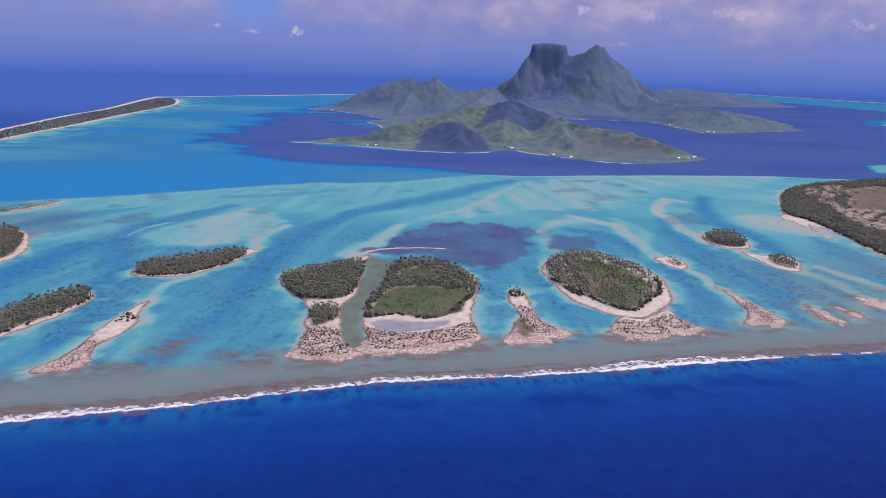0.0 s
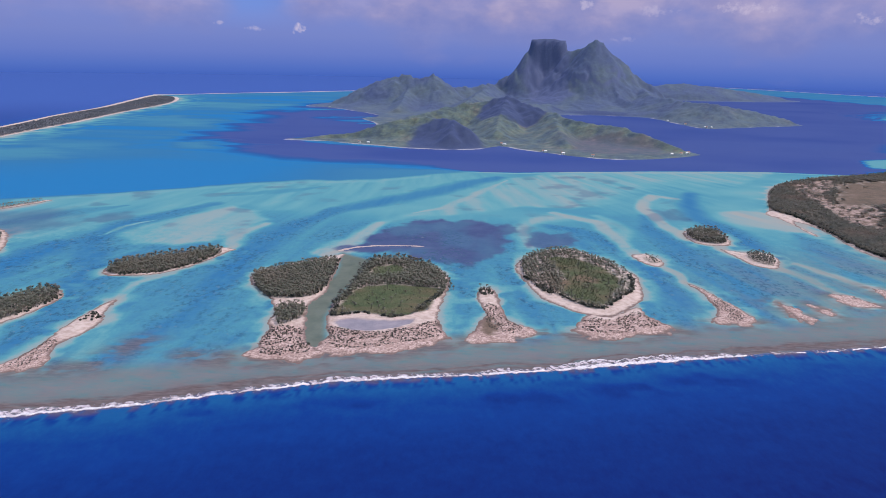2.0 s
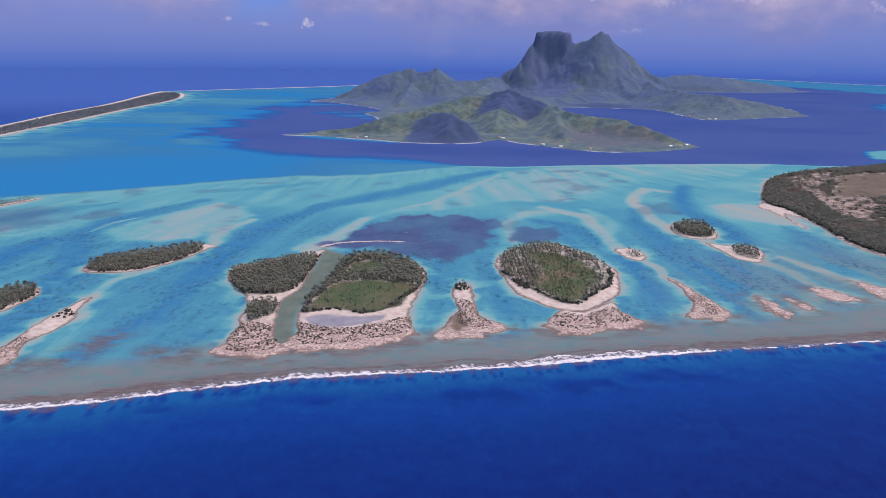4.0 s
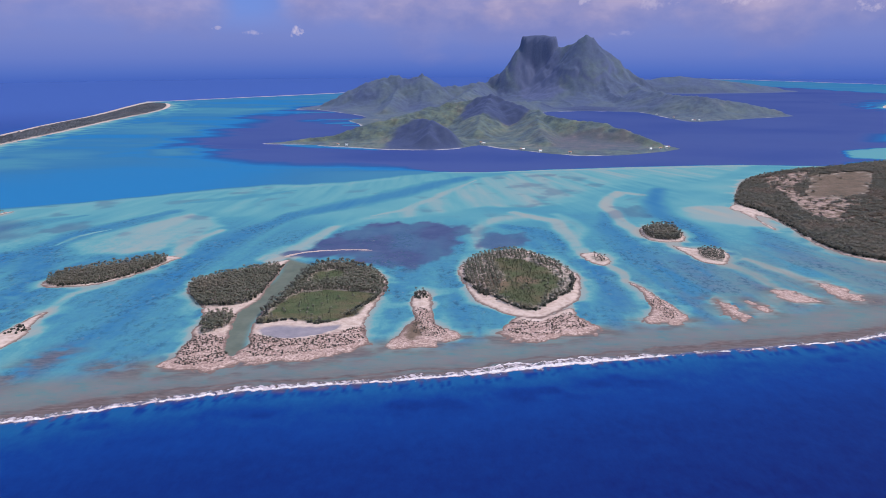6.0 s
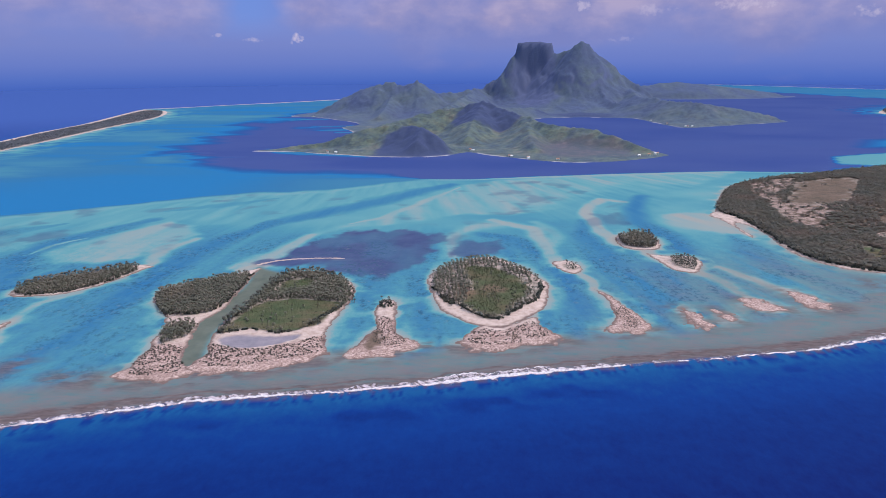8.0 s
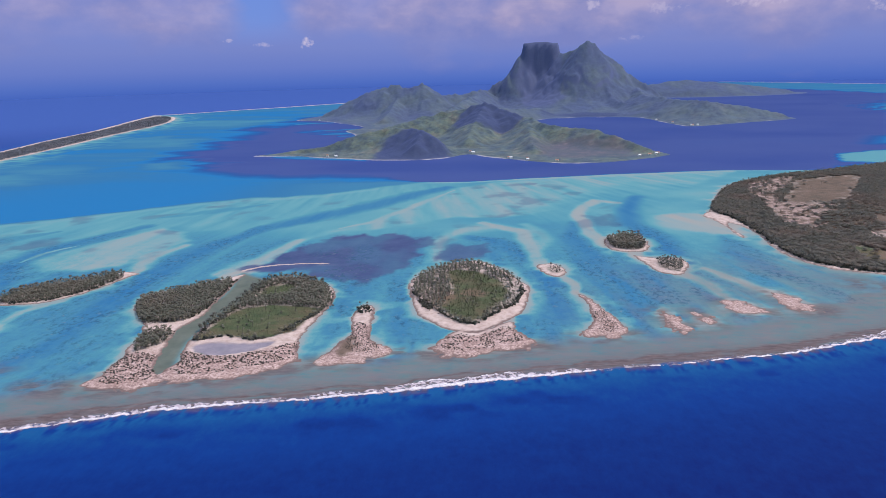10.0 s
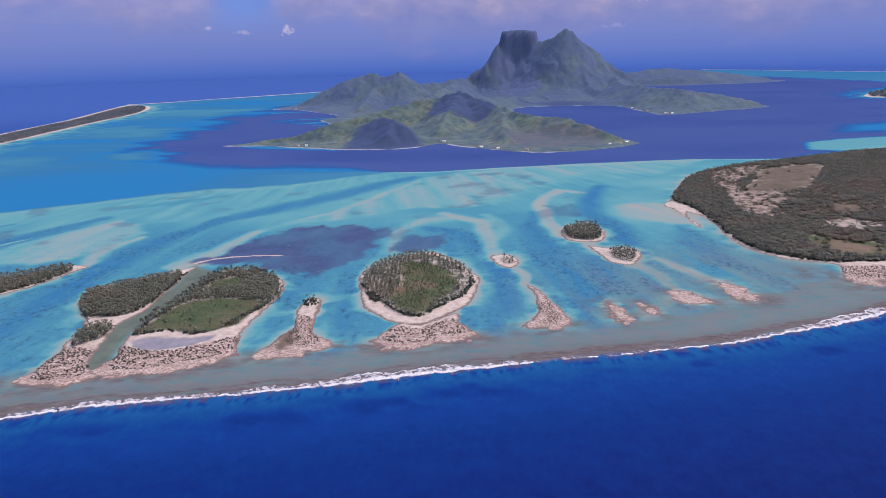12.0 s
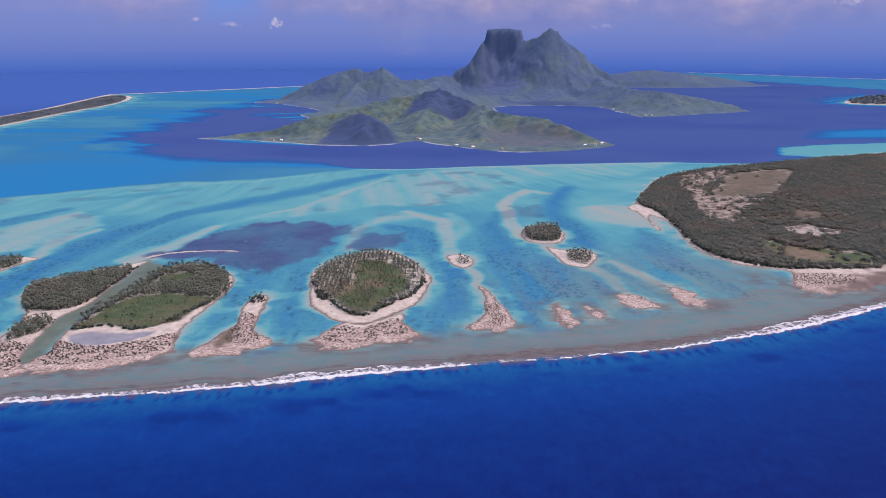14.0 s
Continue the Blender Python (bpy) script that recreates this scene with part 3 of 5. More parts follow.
def rubble_halo(x, y):
    """Brown drowned rubble round the feet of the banks."""
    f = np.zeros_like(x)
    for line, w in HALO:
        q = np.array(line)
        m = (x > q[:, 0].min() - 3 * w) & (x < q[:, 0].max() + 3 * w) & (y > q[:, 1].min() - 3 * w) & (y < q[:, 1].max() + 3 * w)
        dist, _ = seg_dist(x[m], y[m], line)
        f[m] = np.maximum(f[m], np.exp(-(dist / (1.3 * w)) ** 2) * ramp(fbm(x[m] / 9, y[m] / 5, 4, 83), 0.30, 0.58) * 0.75)
    return f


# ---- the sea: one sheet from the open ocean over the reef to the horizon ----
def sea_depth(x, y):
    wx = x + (fbm(x / 34, y / 34, 3, 3) - 0.5) * 9
    wy = y + (fbm(x / 34, y / 34, 3, 5) - 0.5) * 14
    s = inside(x + (fbm(x / 25, y / 25, 3, 9) - 0.5) * 6, y + (fbm(x / 9, y / 9, 3, 8) - 0.5) * 5, RING)
    fan = np.clip((1500 - y) / 1080, 0.3, 2.0)
    u = 60 + (x - 60) / fan
    streak = fbm(u / 9, wy / 150, 5, 11) - 0.5
    d = 0.305 + streak * 0.17
    d = d - 0.02 * ramp(x, 200, 300) * (1 - ramp(y, 540, 640))
    shelf = 0.225 + (fbm(wx / 130, wy / 80, 3, 2) - 0.5) * 0.20
    d = mix(d, shelf, ramp(wy + (x + 100) * 0.15, 590, 740))
    edge = np.interp(wx, [p[0] for p in SHELF_EDGE], [p[1] for p in SHELF_EDGE])
    past = wy - edge
    # the western basin is bluest under the lip of the flat
    west = 0.475 - 0.10 * ramp(past, 110, 480) * ramp(fbm(wx / 260, wy / 75, 4, 21), 0.28, 0.62) - 0.12 * ramp(x, -260, -20) * (1 - ramp(past, 150, 300))
    deep = inside(x + (wx - x) * 0.7, y + (wy - y) * np.where(x > 20, 0.25, 2.2), DEEP)
    deep = deep + (fbm(x / 240, y / 55, 4, 67) - 0.5) * 130 * (1 - ramp(x, -120, 20))
    near = (y < 1030) & (x > -520) & (x < 640)
    for dv, soft, strength, poly in FLATS:
        q = np.array(poly)
        m = near & (x > q[:, 0].min() - 40) & (x < q[:, 0].max() + 40) & (y > q[:, 1].min() - 40) & (y < q[:, 1].max() + 40)
        f = ramp(inside(wx[m], wy[m], poly) + (fbm(x[m] / 30, y[m] / 22, 3, 47) - 0.5) * soft * 1.4, -soft, soft)
        swirl = (fbm(u[m] / 20 + 0.012 * y[m], y[m] / 95 - u[m] / 150, 4, 49) - 0.5) * 0.15
        d[m] = mix(d[m], dv + swirl, strength * f)
    for dv, w, strength, line, rim, taper in STROKES:
        q = np.array(line)
        m = near & (x > q[:, 0].min() - 3 * w) & (x < q[:, 0].max() + 3 * w) & (y > q[:, 1].min() - 3 * w) & (y < q[:, 1].max() + 3 * w)
        dist, along = seg_dist(wx[m], wy[m], line)
        wide = w * (1 - taper * (1 - np.sin(np.pi * np.clip(along, 0.04, 0.96)))) * (0.75 + 0.5 * fbm(x[m] / 14, y[m] / 40, 3, 6))
        d[m] = mix(d[m], dv + streak[m] * 0.10, strength * (1 - ramp(dist / wide, 1 - rim, 1 + rim)))
    d = mix(d, 0.15, 0.65 * np.exp(-((past + 9) / 8) ** 2) * (x < 0) * (x > -420))
    d = mix(d, west, ramp(past, -2, 13))
    soft = mix(95.0, 4.0, ramp(x, -90, 60))
    d = mix(d, 0.79 + (fbm(x / 200, y / 120, 3, 4) - 0.5) * 0.06, ramp(deep / soft, -0.6, 0.6))
    # pale flats on the far right of the ring and along the back reef
    for poly, dv, w in (([(704, 1165), (769, 1200), (915, 1232), (1200, 1300), (1200, 1050), (800, 1037), (670, 1087)], 0.20, 5),
                        ([(890, 1398), (1031, 1438), (1300, 1450), (1300, 1290), (946, 1290), (817, 1287)], 0.48, 40),
                        ([(-260, 1290), (-230, 1232), (-140, 1196), (-60, 1172), (-60, 1190), (-140, 1225)], 0.40, 10)):
        d = mix(d, dv, ramp(inside(wx, wy, poly), -w, w))
    # pale shoals along the edge of the western basin
    for poly, much in (([(-445, 1165), (-400, 1200), (-310, 1146), (-330, 1090), (-400, 1100)], 0.6), ([(-270, 1690), (-194, 1694), (-140, 1655), (-198, 1622)], 0.7),
                       ([(-760, 2043), (-644, 2125), (-480, 2070), (-530, 1896), (-670, 1920)], 0.5), ([(-650, 1536), (-627, 1650), (-510, 1579), (-500, 1440)], 0.55),
                       ([(-556, 2032), (-460, 2075), (-320, 1926), (-404, 1850)], 0.45), ([(-690, 1010), (-620, 1120), (-540, 1080), (-560, 960), (-640, 930)], 0.6)):
        q = np.array(poly)
        m = (x > q[:, 0].min() - 60) & (x < q[:, 0].max() + 60) & (y > q[:, 1].min() - 90) & (y < q[:, 1].max() + 90)
        d[m] = mix(d[m], 0.275, (much + 0.1) * ramp(inside(wx[m], wy[m], poly) + (fbm(x[m] / 90, y[m] / 30, 5, 81) - 0.5) * 150, -45, 45))
    for line in (((-262, 1712), (-220, 1722), (-176, 1744)), ((-180, 1580), (-150, 1578), (-120, 1570)), ((-360, 1915), (-320, 1935), (-270, 1940))):
        dist, _ = seg_dist(wx, wy, line)
        d = mix(d, 0.10, 0.7 * (1 - ramp(dist, 3, 13)))
    band = np.where(x > 700, 480.0, 200.0)
    d = mix(d, 0.40, ramp(s, 0, 10) * (1 - ramp(s, band * 0.5, band)) * (y > 1500) * 0.45)
    # a white sand lip along the drop-off
    d = mix(d, 0.10, 0.8 * np.exp(-((deep + 5) / 3.5) ** 2) * ramp(x, 20, 90) * (y < 1100))
    # sand aprons round the islets
    for key, c in CURVE.items():
        w = 26 if key in ("outer_motu", "east_motu") else 3.6
        m = (x > c[:, 0].min() - 3 * w) & (x < c[:, 0].max() + 3 * w) & (y > c[:, 1].min() - 3 * w) & (y < c[:, 1].max() + 3 * w)
        out = np.maximum(-inside(x[m], y[m], c), 0)
        d[m] = mix(d[m], 0.045, 0.85 * np.exp(-(out / (w * (0.1 + 2.6 * ramp(fbm(x[m] / 14, y[m] / 14, 3, 13), 0.3, 0.7)))) ** 1.3))
    # the channel between the twin islets holds green silty water
    silt = ramp(inside(wx, wy, [(-57, 540), (-34, 520), (-37, 495), (-40, 465), (-48, 425), (-48, 395), (-40, 360), (-48, 344), (-54, 350), (-59, 395), (-61, 430), (-56, 470)]), -5, 2)
    d = mix(d, 0.26, silt * 0.95)
    front = ramp(y, 900, 700)
    width = 30 + 16 * fbm(x / 40, y / 40, 3, 7) + 26 * ramp(x, 250, 400) * fbm(x / 30, y / 18, 4, 77) * 1.6
    reef = ramp(s, -1, 4) * (1 - ramp(s, width - 8, width + 18)) * front * 0.85
    reef = np.maximum(reef, 0.5 * ramp(x, 150, 290) * ramp(s, 20, 40) * (1 - ramp(s, 90, 230)) * ramp(fbm(u / 15, wy / 90, 4, 85), 0.36, 0.60) * front)
    broad = 4.0 + 6.0 * ramp(x, 150, 230) + 7.0 * ramp(-x, 10, 130)
    crest = ramp(s, -1.5, 0.5) * (1 - ramp(s, broad, broad + 4)) * front * (0.45 + 0.45 * ramp(fbm(x / 8, y / 3, 4, 15), 0.25, 0.5))
    rim = s - 8.0 - 7 * (fbm(x / 18, y / 18, 3, 79) - 0.5)
    crest = np.maximum(crest, (s > 0) * front * np.maximum(np.exp(-(rim / 1.6) ** 2), 0.38 * (1 - ramp(s, 7, 24))))
    crest = np.maximum(crest, rubble_halo(x, y) * front)
    # spurs and grooves on the seaward slope, dark patches farther out
    groove = fbm((x + 0.25 * y) / 2.3, s / 45, 3, 17)
    reach = 2 + 9 * fbm(x / 14, y * 0, 3, 18)
    fingers = ramp(s, -7.5, -0.5) * (s < 1.0) * ramp(groove, 0.46, 0.60) * front
    crest = np.maximum(crest, 0.7 * fingers)
    ocean = 0.888 + 0.047 * ramp(-s, 3, 30) + 0.035 * ramp(-s, 28, 75) + 0.03 * ramp(-s, 60, 150)
    ocean = ocean + 0.052 * ramp(groove, 0.47, 0.64) * ramp(-s, -1, 1) * (1 - ramp(-s, reach, reach + 9))
    ocean = ocean + 0.028 * ramp(fbm(x / 24, y / 15, 2, 25), 0.60, 0.80) * ramp(-s, 10, 18) * (1 - ramp(-s, 26, 44))
    # painted haze grows with range outside the reef
    sea_haze = ramp(np.hypot(x, y), 900, 2400) * (s < 0)
    d = np.where(s < 0, ocean, d)
    # painted cloud shadow, ragged at its edges
    shade_smudge = np.zeros_like(d)
    for dark_area, soft, much in SHADE_PATCHES:
        q = np.array(dark_area)
        m = (x > q[:, 0].min() - 30) & (x < q[:, 0].max() + 30) & (y > q[:, 1].min() - 30) & (y < q[:, 1].max() + 30)
        shade_smudge[m] = np.maximum(shade_smudge[m], much * ramp(inside(wx[m], wy[m], dark_area) + (fbm(x[m] / 13, y[m] / 18, 4, 19) - 0.5) * 30, -soft, soft))
    shade_smudge = shade_smudge * (0.76 + 0.24 * ramp(fbm(x / 25, y / 40, 3, 29), 0.3, 0.6))
    # lens-shaped plum smudges on the pale flats
    smudge = ramp(fbm(wx / 34 + wy / 120, wy / 30 - wx / 90, 3, 59), 0.60, 0.80) * (1 - ramp(d, 0.19, 0.26)) * ramp(y, 560, 620) * (1 - ramp(y, 900, 960)) * (1 - ramp(x, 270, 310)) * (s > 60)
    shade_smudge = np.maximum(shade_smudge, 0.4 * smudge)
    heads = ramp(d, 0.24, 0.34) * (1 - ramp(d, 0.6, 0.7)) * ramp(s, 30, 60) * (1 - ramp(y, 620, 760))
    grain = mix(1.0, 0.12, ramp(y, 540, 680))
    return d, reef, crest, shade_smudge, heads, silt, grain, sea_haze


def graded(stops):
    out = [stops[0][0]]
    for (a, _), (b, step) in zip(stops, stops[1:]):
        k = max(1, round((b - a) / step))
        out += [a + (b - a) * (i + 1) / k for i in range(k)]
    return np.array(out)


def build_sea():
    xs = graded([(-4800, 0), (-1200, 200), (-560, 14), (-260, 3.2), (420, 1.7), (620, 3.5), (1300, 12), (2600, 45), (4900, 200)])
    ys = graded([(-4800, 0), (100, 300), (210, 10), (255, 2.5), (520, 1.5), (760, 2.5), (1060, 4), (1400, 8), (2600, 14), (4200, 40), (4790, 120)])
    X, Y = np.meshgrid(xs, ys, indexing="ij")
    d, reef, crest, shade_smudge, heads, silt, grain, sea_haze = sea_depth(X, Y)
    v = np.stack([X, Y, np.zeros_like(X)], -1).reshape(-1, 3)
    me = raw_mesh("water", v, grid_faces(len(xs), len(ys)), [WATER], attrs={"depth": d, "reef": reef, "crest": crest, "shade_smudge": shade_smudge, "heads": heads, "silt": silt * 0.95, "grain": grain, "sea_haze": sea_haze})
    tagged(part("water", me), "clear turquoise lagoon and deep blue ocean", "sea", kind="structure")


build_sea()


# ---- surf along the outer reef edge ----
def build_surf():
    p = np.array(REEF[1:-1], float)
    seg = np.hypot(*np.diff(p, axis=0).T)
    acc = np.r_[0, np.cumsum(seg)]
    u = np.arange(0, acc[-1], 0.6)
    cx, cy = np.interp(u, acc, p[:, 0]), np.interp(u, acc, p[:, 1])
    cx, cy = [np.convolve(np.pad(c, 30, mode="edge"), np.ones(61) / 61, "valid") for c in (cx, cy)]
    tx, ty = np.gradient(cx), np.gradient(cy)
    k = np.hypot(tx, ty)
    nx, ny = -ty / k, tx / k
    w = np.arange(-7, 11, 0.4)
    U, W = np.meshgrid(u, w, indexing="ij")
    mid = (fbm(u / 30, u * 0, 3, 31) - 0.5) * 4 - 1.2 + (fbm(u / 5, u * 0, 3, 32) - 0.5) * 2.2
    # where the swell breaks hard and where it only laps
    swell = np.interp(cx, [-300, -200, -140, -70, -20, 40, 85, 110, 150, 175, 200, 300, 340, 375, 450, 600], [0.35, 0.6, 0.5, 0.3, 0.5, 0.4, 0.55, 0.95, 1.0, 0.5, 0.2, 0.2, 0.45, 0.95, 0.9, 0.6])
    strength = np.clip(swell * (0.45 + 1.1 * fbm(u / 16, u * 0 + 5, 4, 33)), 0, 1)[:, None]
    gaps = ramp(fbm(u / 7, u * 0 + 9, 4, 34) + 0.22 * strength[:, 0], 0.46, 0.60)[:, None]
    off = W - mid[:, None] + (fbm(U / 3, U * 0, 3, 36) - 0.5) * 2.6
    rough = fbm(U / 2.6, W / 1.7, 3, 35)
    # one bright lip to seaward, a second weaker one where the spent wave runs out
    front = np.where(off < 0, 1 + off / (0.45 + 0.45 * strength), 1 - off / (0.6 + 2.8 * strength))
    reach = (1.8 + 7.5 * strength) * (0.65 + 0.7 * fbm(U / 6, U * 0 + 3, 3, 39))
    back = 0.9 * ramp(strength, 0.45, 0.9) - 0.35 - np.abs(off - reach * 0.8) / (0.5 + 0.4 * strength)
    lip = np.maximum(front * gaps - 0.8 * (1 - gaps), back) + (rough - 0.5) * (0.5 + 1.0 * ramp(off, -0.4, 0.8))
    fibre = fbm((U + 0.5 * W) / 0.9, W / 7, 3, 37)
    cells = np.abs(fbm(U / 2.6, W / 2.6, 3, 38) - 0.5) * 2
    churn = np.where(off > -0.8, ramp(1 - off / reach, 0.0, 0.3), 0) * (0.3 + 0.7 * ramp(strength, 0.05, 0.6)) * (0.78 + 1.3 * (fibre - 0.5) + 0.6 * (rough - 0.5) - 0.45 * ramp(cells, 0.08, 0.35) + 0.35 * np.exp(-(off / 1.0) ** 2))
    # backwash threads trailing into the grooves
    threads = ramp(fbm((U + 0.25 * W) / 1.3, W / 14, 3, 40), 0.56, 0.72) * ramp(off, -5.5, -0.5) * (off < 0.3) * 0.5 * (0.4 + strength)
    churn = np.maximum(churn, threads)
    X, Y = cx[:, None] + nx[:, None] * W, cy[:, None] + ny[:, None] * W
    for mask, level, tall, mat, label in ((lip, 0.12, 0.35, FOAM, "white curling lip of the breakers on the reef"), (churn, 0.03, 0.0, VEIL, "streaky churned foam behind the breakers")):
        rise = mask - level
        foam = ramp(rise, 0.0, 0.95)
        Z = 0.05 + 0.15 * foam if not tall else np.clip(rise, -0.5, 0.6) * 0.5 + np.where(rise > 0, tall * rough * strength * np.clip(rise, 0, 1), 0)
        keep = np.max([rise[:-1, :-1], rise[1:, :-1], rise[1:, 1:], rise[:-1, 1:]], axis=0) > 0
        v, f, a = compact(np.stack([X, Y, Z], -1).reshape(-1, 3), grid_faces(len(u), len(w), keep), {"foam": foam})
        tagged(part("surf", raw_mesh("surf", v, f, [mat], attrs=a)), label, "surf", kind="stuff")


build_surf()


def far_surf(line, width, seed):
    """A thin broken line of white water on a distant reef."""
    p = smooth_closed(line + line[::-1][1:-1], 6)
    p = p[: len(p) // 2]
    nrm = np.gradient(p, axis=0)
    nrm = np.stack([-nrm[:, 1], nrm[:, 0]], 1) / np.hypot(*nrm.T)[:, None]
    half = width * (0.35 + fbm(np.arange(len(p)) / 3.0, np.zeros(len(p)), 3, seed))[:, None]
    v = np.concatenate([np.c_[p + nrm * half, np.full(len(p), 0.15)], np.c_[p, np.full(len(p), 0.9)], np.c_[p - nrm * half, np.full(len(p), 0.15)]])
    n = len(p)
    f = [(i + k * n, i + 1 + k * n, i + 1 + (k + 1) * n, i + (k + 1) * n) for k in range(2) for i in range(n - 1)]
    tagged(part("surf", raw_mesh("surf", v, f, [CHURN])), "thin white surf line on the distant reef", "surf", kind="stuff")


far_surf([(-968, 2360), (-885, 2410), (-745, 2546), (-578, 2688), (-415, 2846), (-250, 3000)], 14, 43)
far_surf([(1500, 4190), (1750, 3930), (1950, 3640), (2100, 3480), (2240, 3320)], 8, 45)


# ---- islets ----
LAND = {}


def ground_height(key, x, y):
    """Height of an islet's ground."""
    curves, top, slope, seed, rag = LAND[key]
    s = inside(x, y, CURVE[curves[0]])
    for other in curves[1:]:
        s = np.maximum(s, inside(x, y, CURVE[other]))
    s = s + (fbm(x / 6, y / 6, 3, seed) - 0.5) * rag + (fbm(x / 2.2, y / 2.2, 2, seed + 5) - 0.5) * 2.0
    surge = 1 - ramp(y - np.interp(x, [p[0] for p in REEF], [p[1] for p in REEF]), 40, 75)
    s = s + surge * ((fbm(x / 9, y / 9, 4, seed + 11) - 0.42) * 13 + (fbm(x / 2.5, y / 2.0, 2, seed + 13) - 0.5) * 3)
    return np.where(s > 0, top * (1 - np.exp(-s / slope)) * (0.8 + 0.4 * fbm(x / 9, y / 9, 3, seed + 1)), s * 0.12), s


def patches(sel, least=12):
    """The connected patches of a grid of cells."""
    if not sel.any():
        return []
    mark = np.where(sel, np.arange(1, sel.size + 1).reshape(sel.shape), 0)
    while True:
        pad = np.pad(mark, 1)
        grown = np.where(sel, np.max([pad[1:-1, 1:-1], pad[2:, 1:-1], pad[:-2, 1:-1], pad[1:-1, 2:], pad[1:-1, :-2]], axis=0), 0)
        if (grown == mark).all():
            break
        mark = grown
    ids, counts = np.unique(mark[mark > 0], return_counts=True)
    return [mark == i for i, n in zip(ids, counts) if n >= least or n == counts.max()]


def build_islet(key, label, masks, curves=None, step=1.1, top=0.9, slope=5.0, seed=1, wet=1.0, patchy=0.35, rag=3.2):
    curves = curves or [key]
    LAND[key] = (curves, top, slope, seed, rag)
    pts = np.concatenate([CURVE[c] for c in curves])
    xs = np.arange(pts[:, 0].min() - 6, pts[:, 0].max() + 6, step)
    ys = np.arange(pts[:, 1].min() - 6, pts[:, 1].max() + 6, step)
    X, Y = np.meshgrid(xs, ys, indexing="ij")
    Z, s = ground_height(key, X, Y)
    attrs = {k: np.zeros_like(X) for k in ("rubble", "forest", "dry", "pale", "meadow", "bare", "pool")}
    attrs["wet"] = wet * ramp(s, -4.5, -1.2) * (1 - ramp(s, 0.8, 2.3)) * 0.92
    for name, poly, soft in masks:
        if poly is None:
            f = np.ones_like(X)
        else:
            f = ramp(inside(X, Y, smooth_closed(poly)) + (fbm(X / 7, Y / 7, 4, seed + 3) - 0.5) * 3 * soft, -soft, soft)
        if name == "forest" and patchy:
            f = f * mix(1.0, ramp(fbm(X / 4, Y / 4, 3, seed + 7), 0.42, 0.56), patchy)
        attrs[name] = np.maximum(attrs[name], f)
    if attrs["pool"].max() > 0:
        Z = mix(Z, 0.25, attrs["pool"])
    low = (Z[:-1, :-1] > -0.35) | (Z[1:, 1:] > -0.35)
    root = new("islet")
    root.location = (pts[:, 0].mean(), pts[:, 1].mean(), 0)
    verts = np.stack([X - root.location.x, Y - root.location.y, Z], -1).reshape(-1, 3)
    # each face belongs to the cover that it shows most of
    order = ("rubble", "forest", "dry", "meadow", "pool")
    which = np.zeros(low.shape, int)
    for i, name in enumerate(order):
        which = np.where(attrs[name][:-1, :-1] > 0.5, i + 1, which)
    for i, name in enumerate(("beach", "rubble_bank", "forest_floor", "clearing", "meadow", "mud_pool")):
        sel = low & (which == i)
        for piece in patches(sel):
            v, f, a = compact(verts, grid_faces(len(xs), len(ys), piece), attrs)
            part(name, raw_mesh(name, v, f, [GROUND], attrs=a), root)
    return tagged(root, label, "islet", group="islets inside the reef")


VEG = {}
VEG["left_twin"] = [(-109, 462), (-91, 431), (-72, 428), (-60, 437), (-57, 467), (-59, 514), (-77, 508), (-96, 493), (-110, 479)]
VEG["left_shrub"] = [(-78, 413), (-64, 414), (-61, 395), (-68, 384), (-72, 382), (-78, 398)]
VEG["right_twin"] = [(-36, 493), (-30, 517), (-9, 521), (13, 505), (25, 474), (24, 450), (16, 426), (13, 412), (-8, 398), (-26, 406), (-43, 397), (-45, 411), (-41, 438), (-37, 469)]
VEG["right_meadow"] = [(-43, 401), (-39, 433), (-30, 454), (-7, 459), (17, 455), (24, 449), (16, 427), (12, 412), (-8, 399), (-27, 407)]
VEG["right_glade"] = [(-30, 478), (-26, 500), (-12, 505), (-4, 490), (-14, 478)]
VEG["right_pool"] = [(-40, 391), (-26, 395), (-10, 393), (6, 397), (4, 389), (-11, 378), (-28, 377), (-37, 382)]
VEG["round"] = [(82, 488), (83, 520), (90, 541), (104, 556), (121, 562), (137, 548), (152, 524), (160, 502), (159, 484), (153, 460), (137, 439), (125, 423), (111, 432), (98, 453), (87, 472)]
VEG["round_meadow"] = [(106, 538), (128, 534), (143, 514), (150, 489), (148, 470), (136, 449), (131, 436), (121, 427), (110, 439), (103, 458), (109, 481), (108, 505)]
VEG["long_grove"] = [(-217, 476), (-208, 467), (-180, 475), (-164, 495), (-154, 518), (-153, 531), (-164, 536), (-178, 523), (-196, 511), (-212, 500), (-218, 488)]
VEG["west_grove"] = [(-222, 420), (-222, 407), (-228, 389), (-236, 369), (-245, 350), (-262, 370), (-257, 387), (-252, 403), (-246, 416), (-238, 428), (-229, 430)]
VEG["far_west"] = [(-328, 492), (-325, 505), (-329, 524), (-341, 550), (-352, 567), (-368, 580), (-385, 586), (-405, 582), (-378, 525), (-342, 480)]
VEG["grove_islet"] = [(245, 632), (244, 616), (248, 601), (264, 597), (273, 608), (274, 629), (268, 648), (257, 645)]
VEG["grove_sand"] = [(270, 553), (272, 540), (280, 532), (286, 540), (291, 556), (287, 567), (277, 568)]
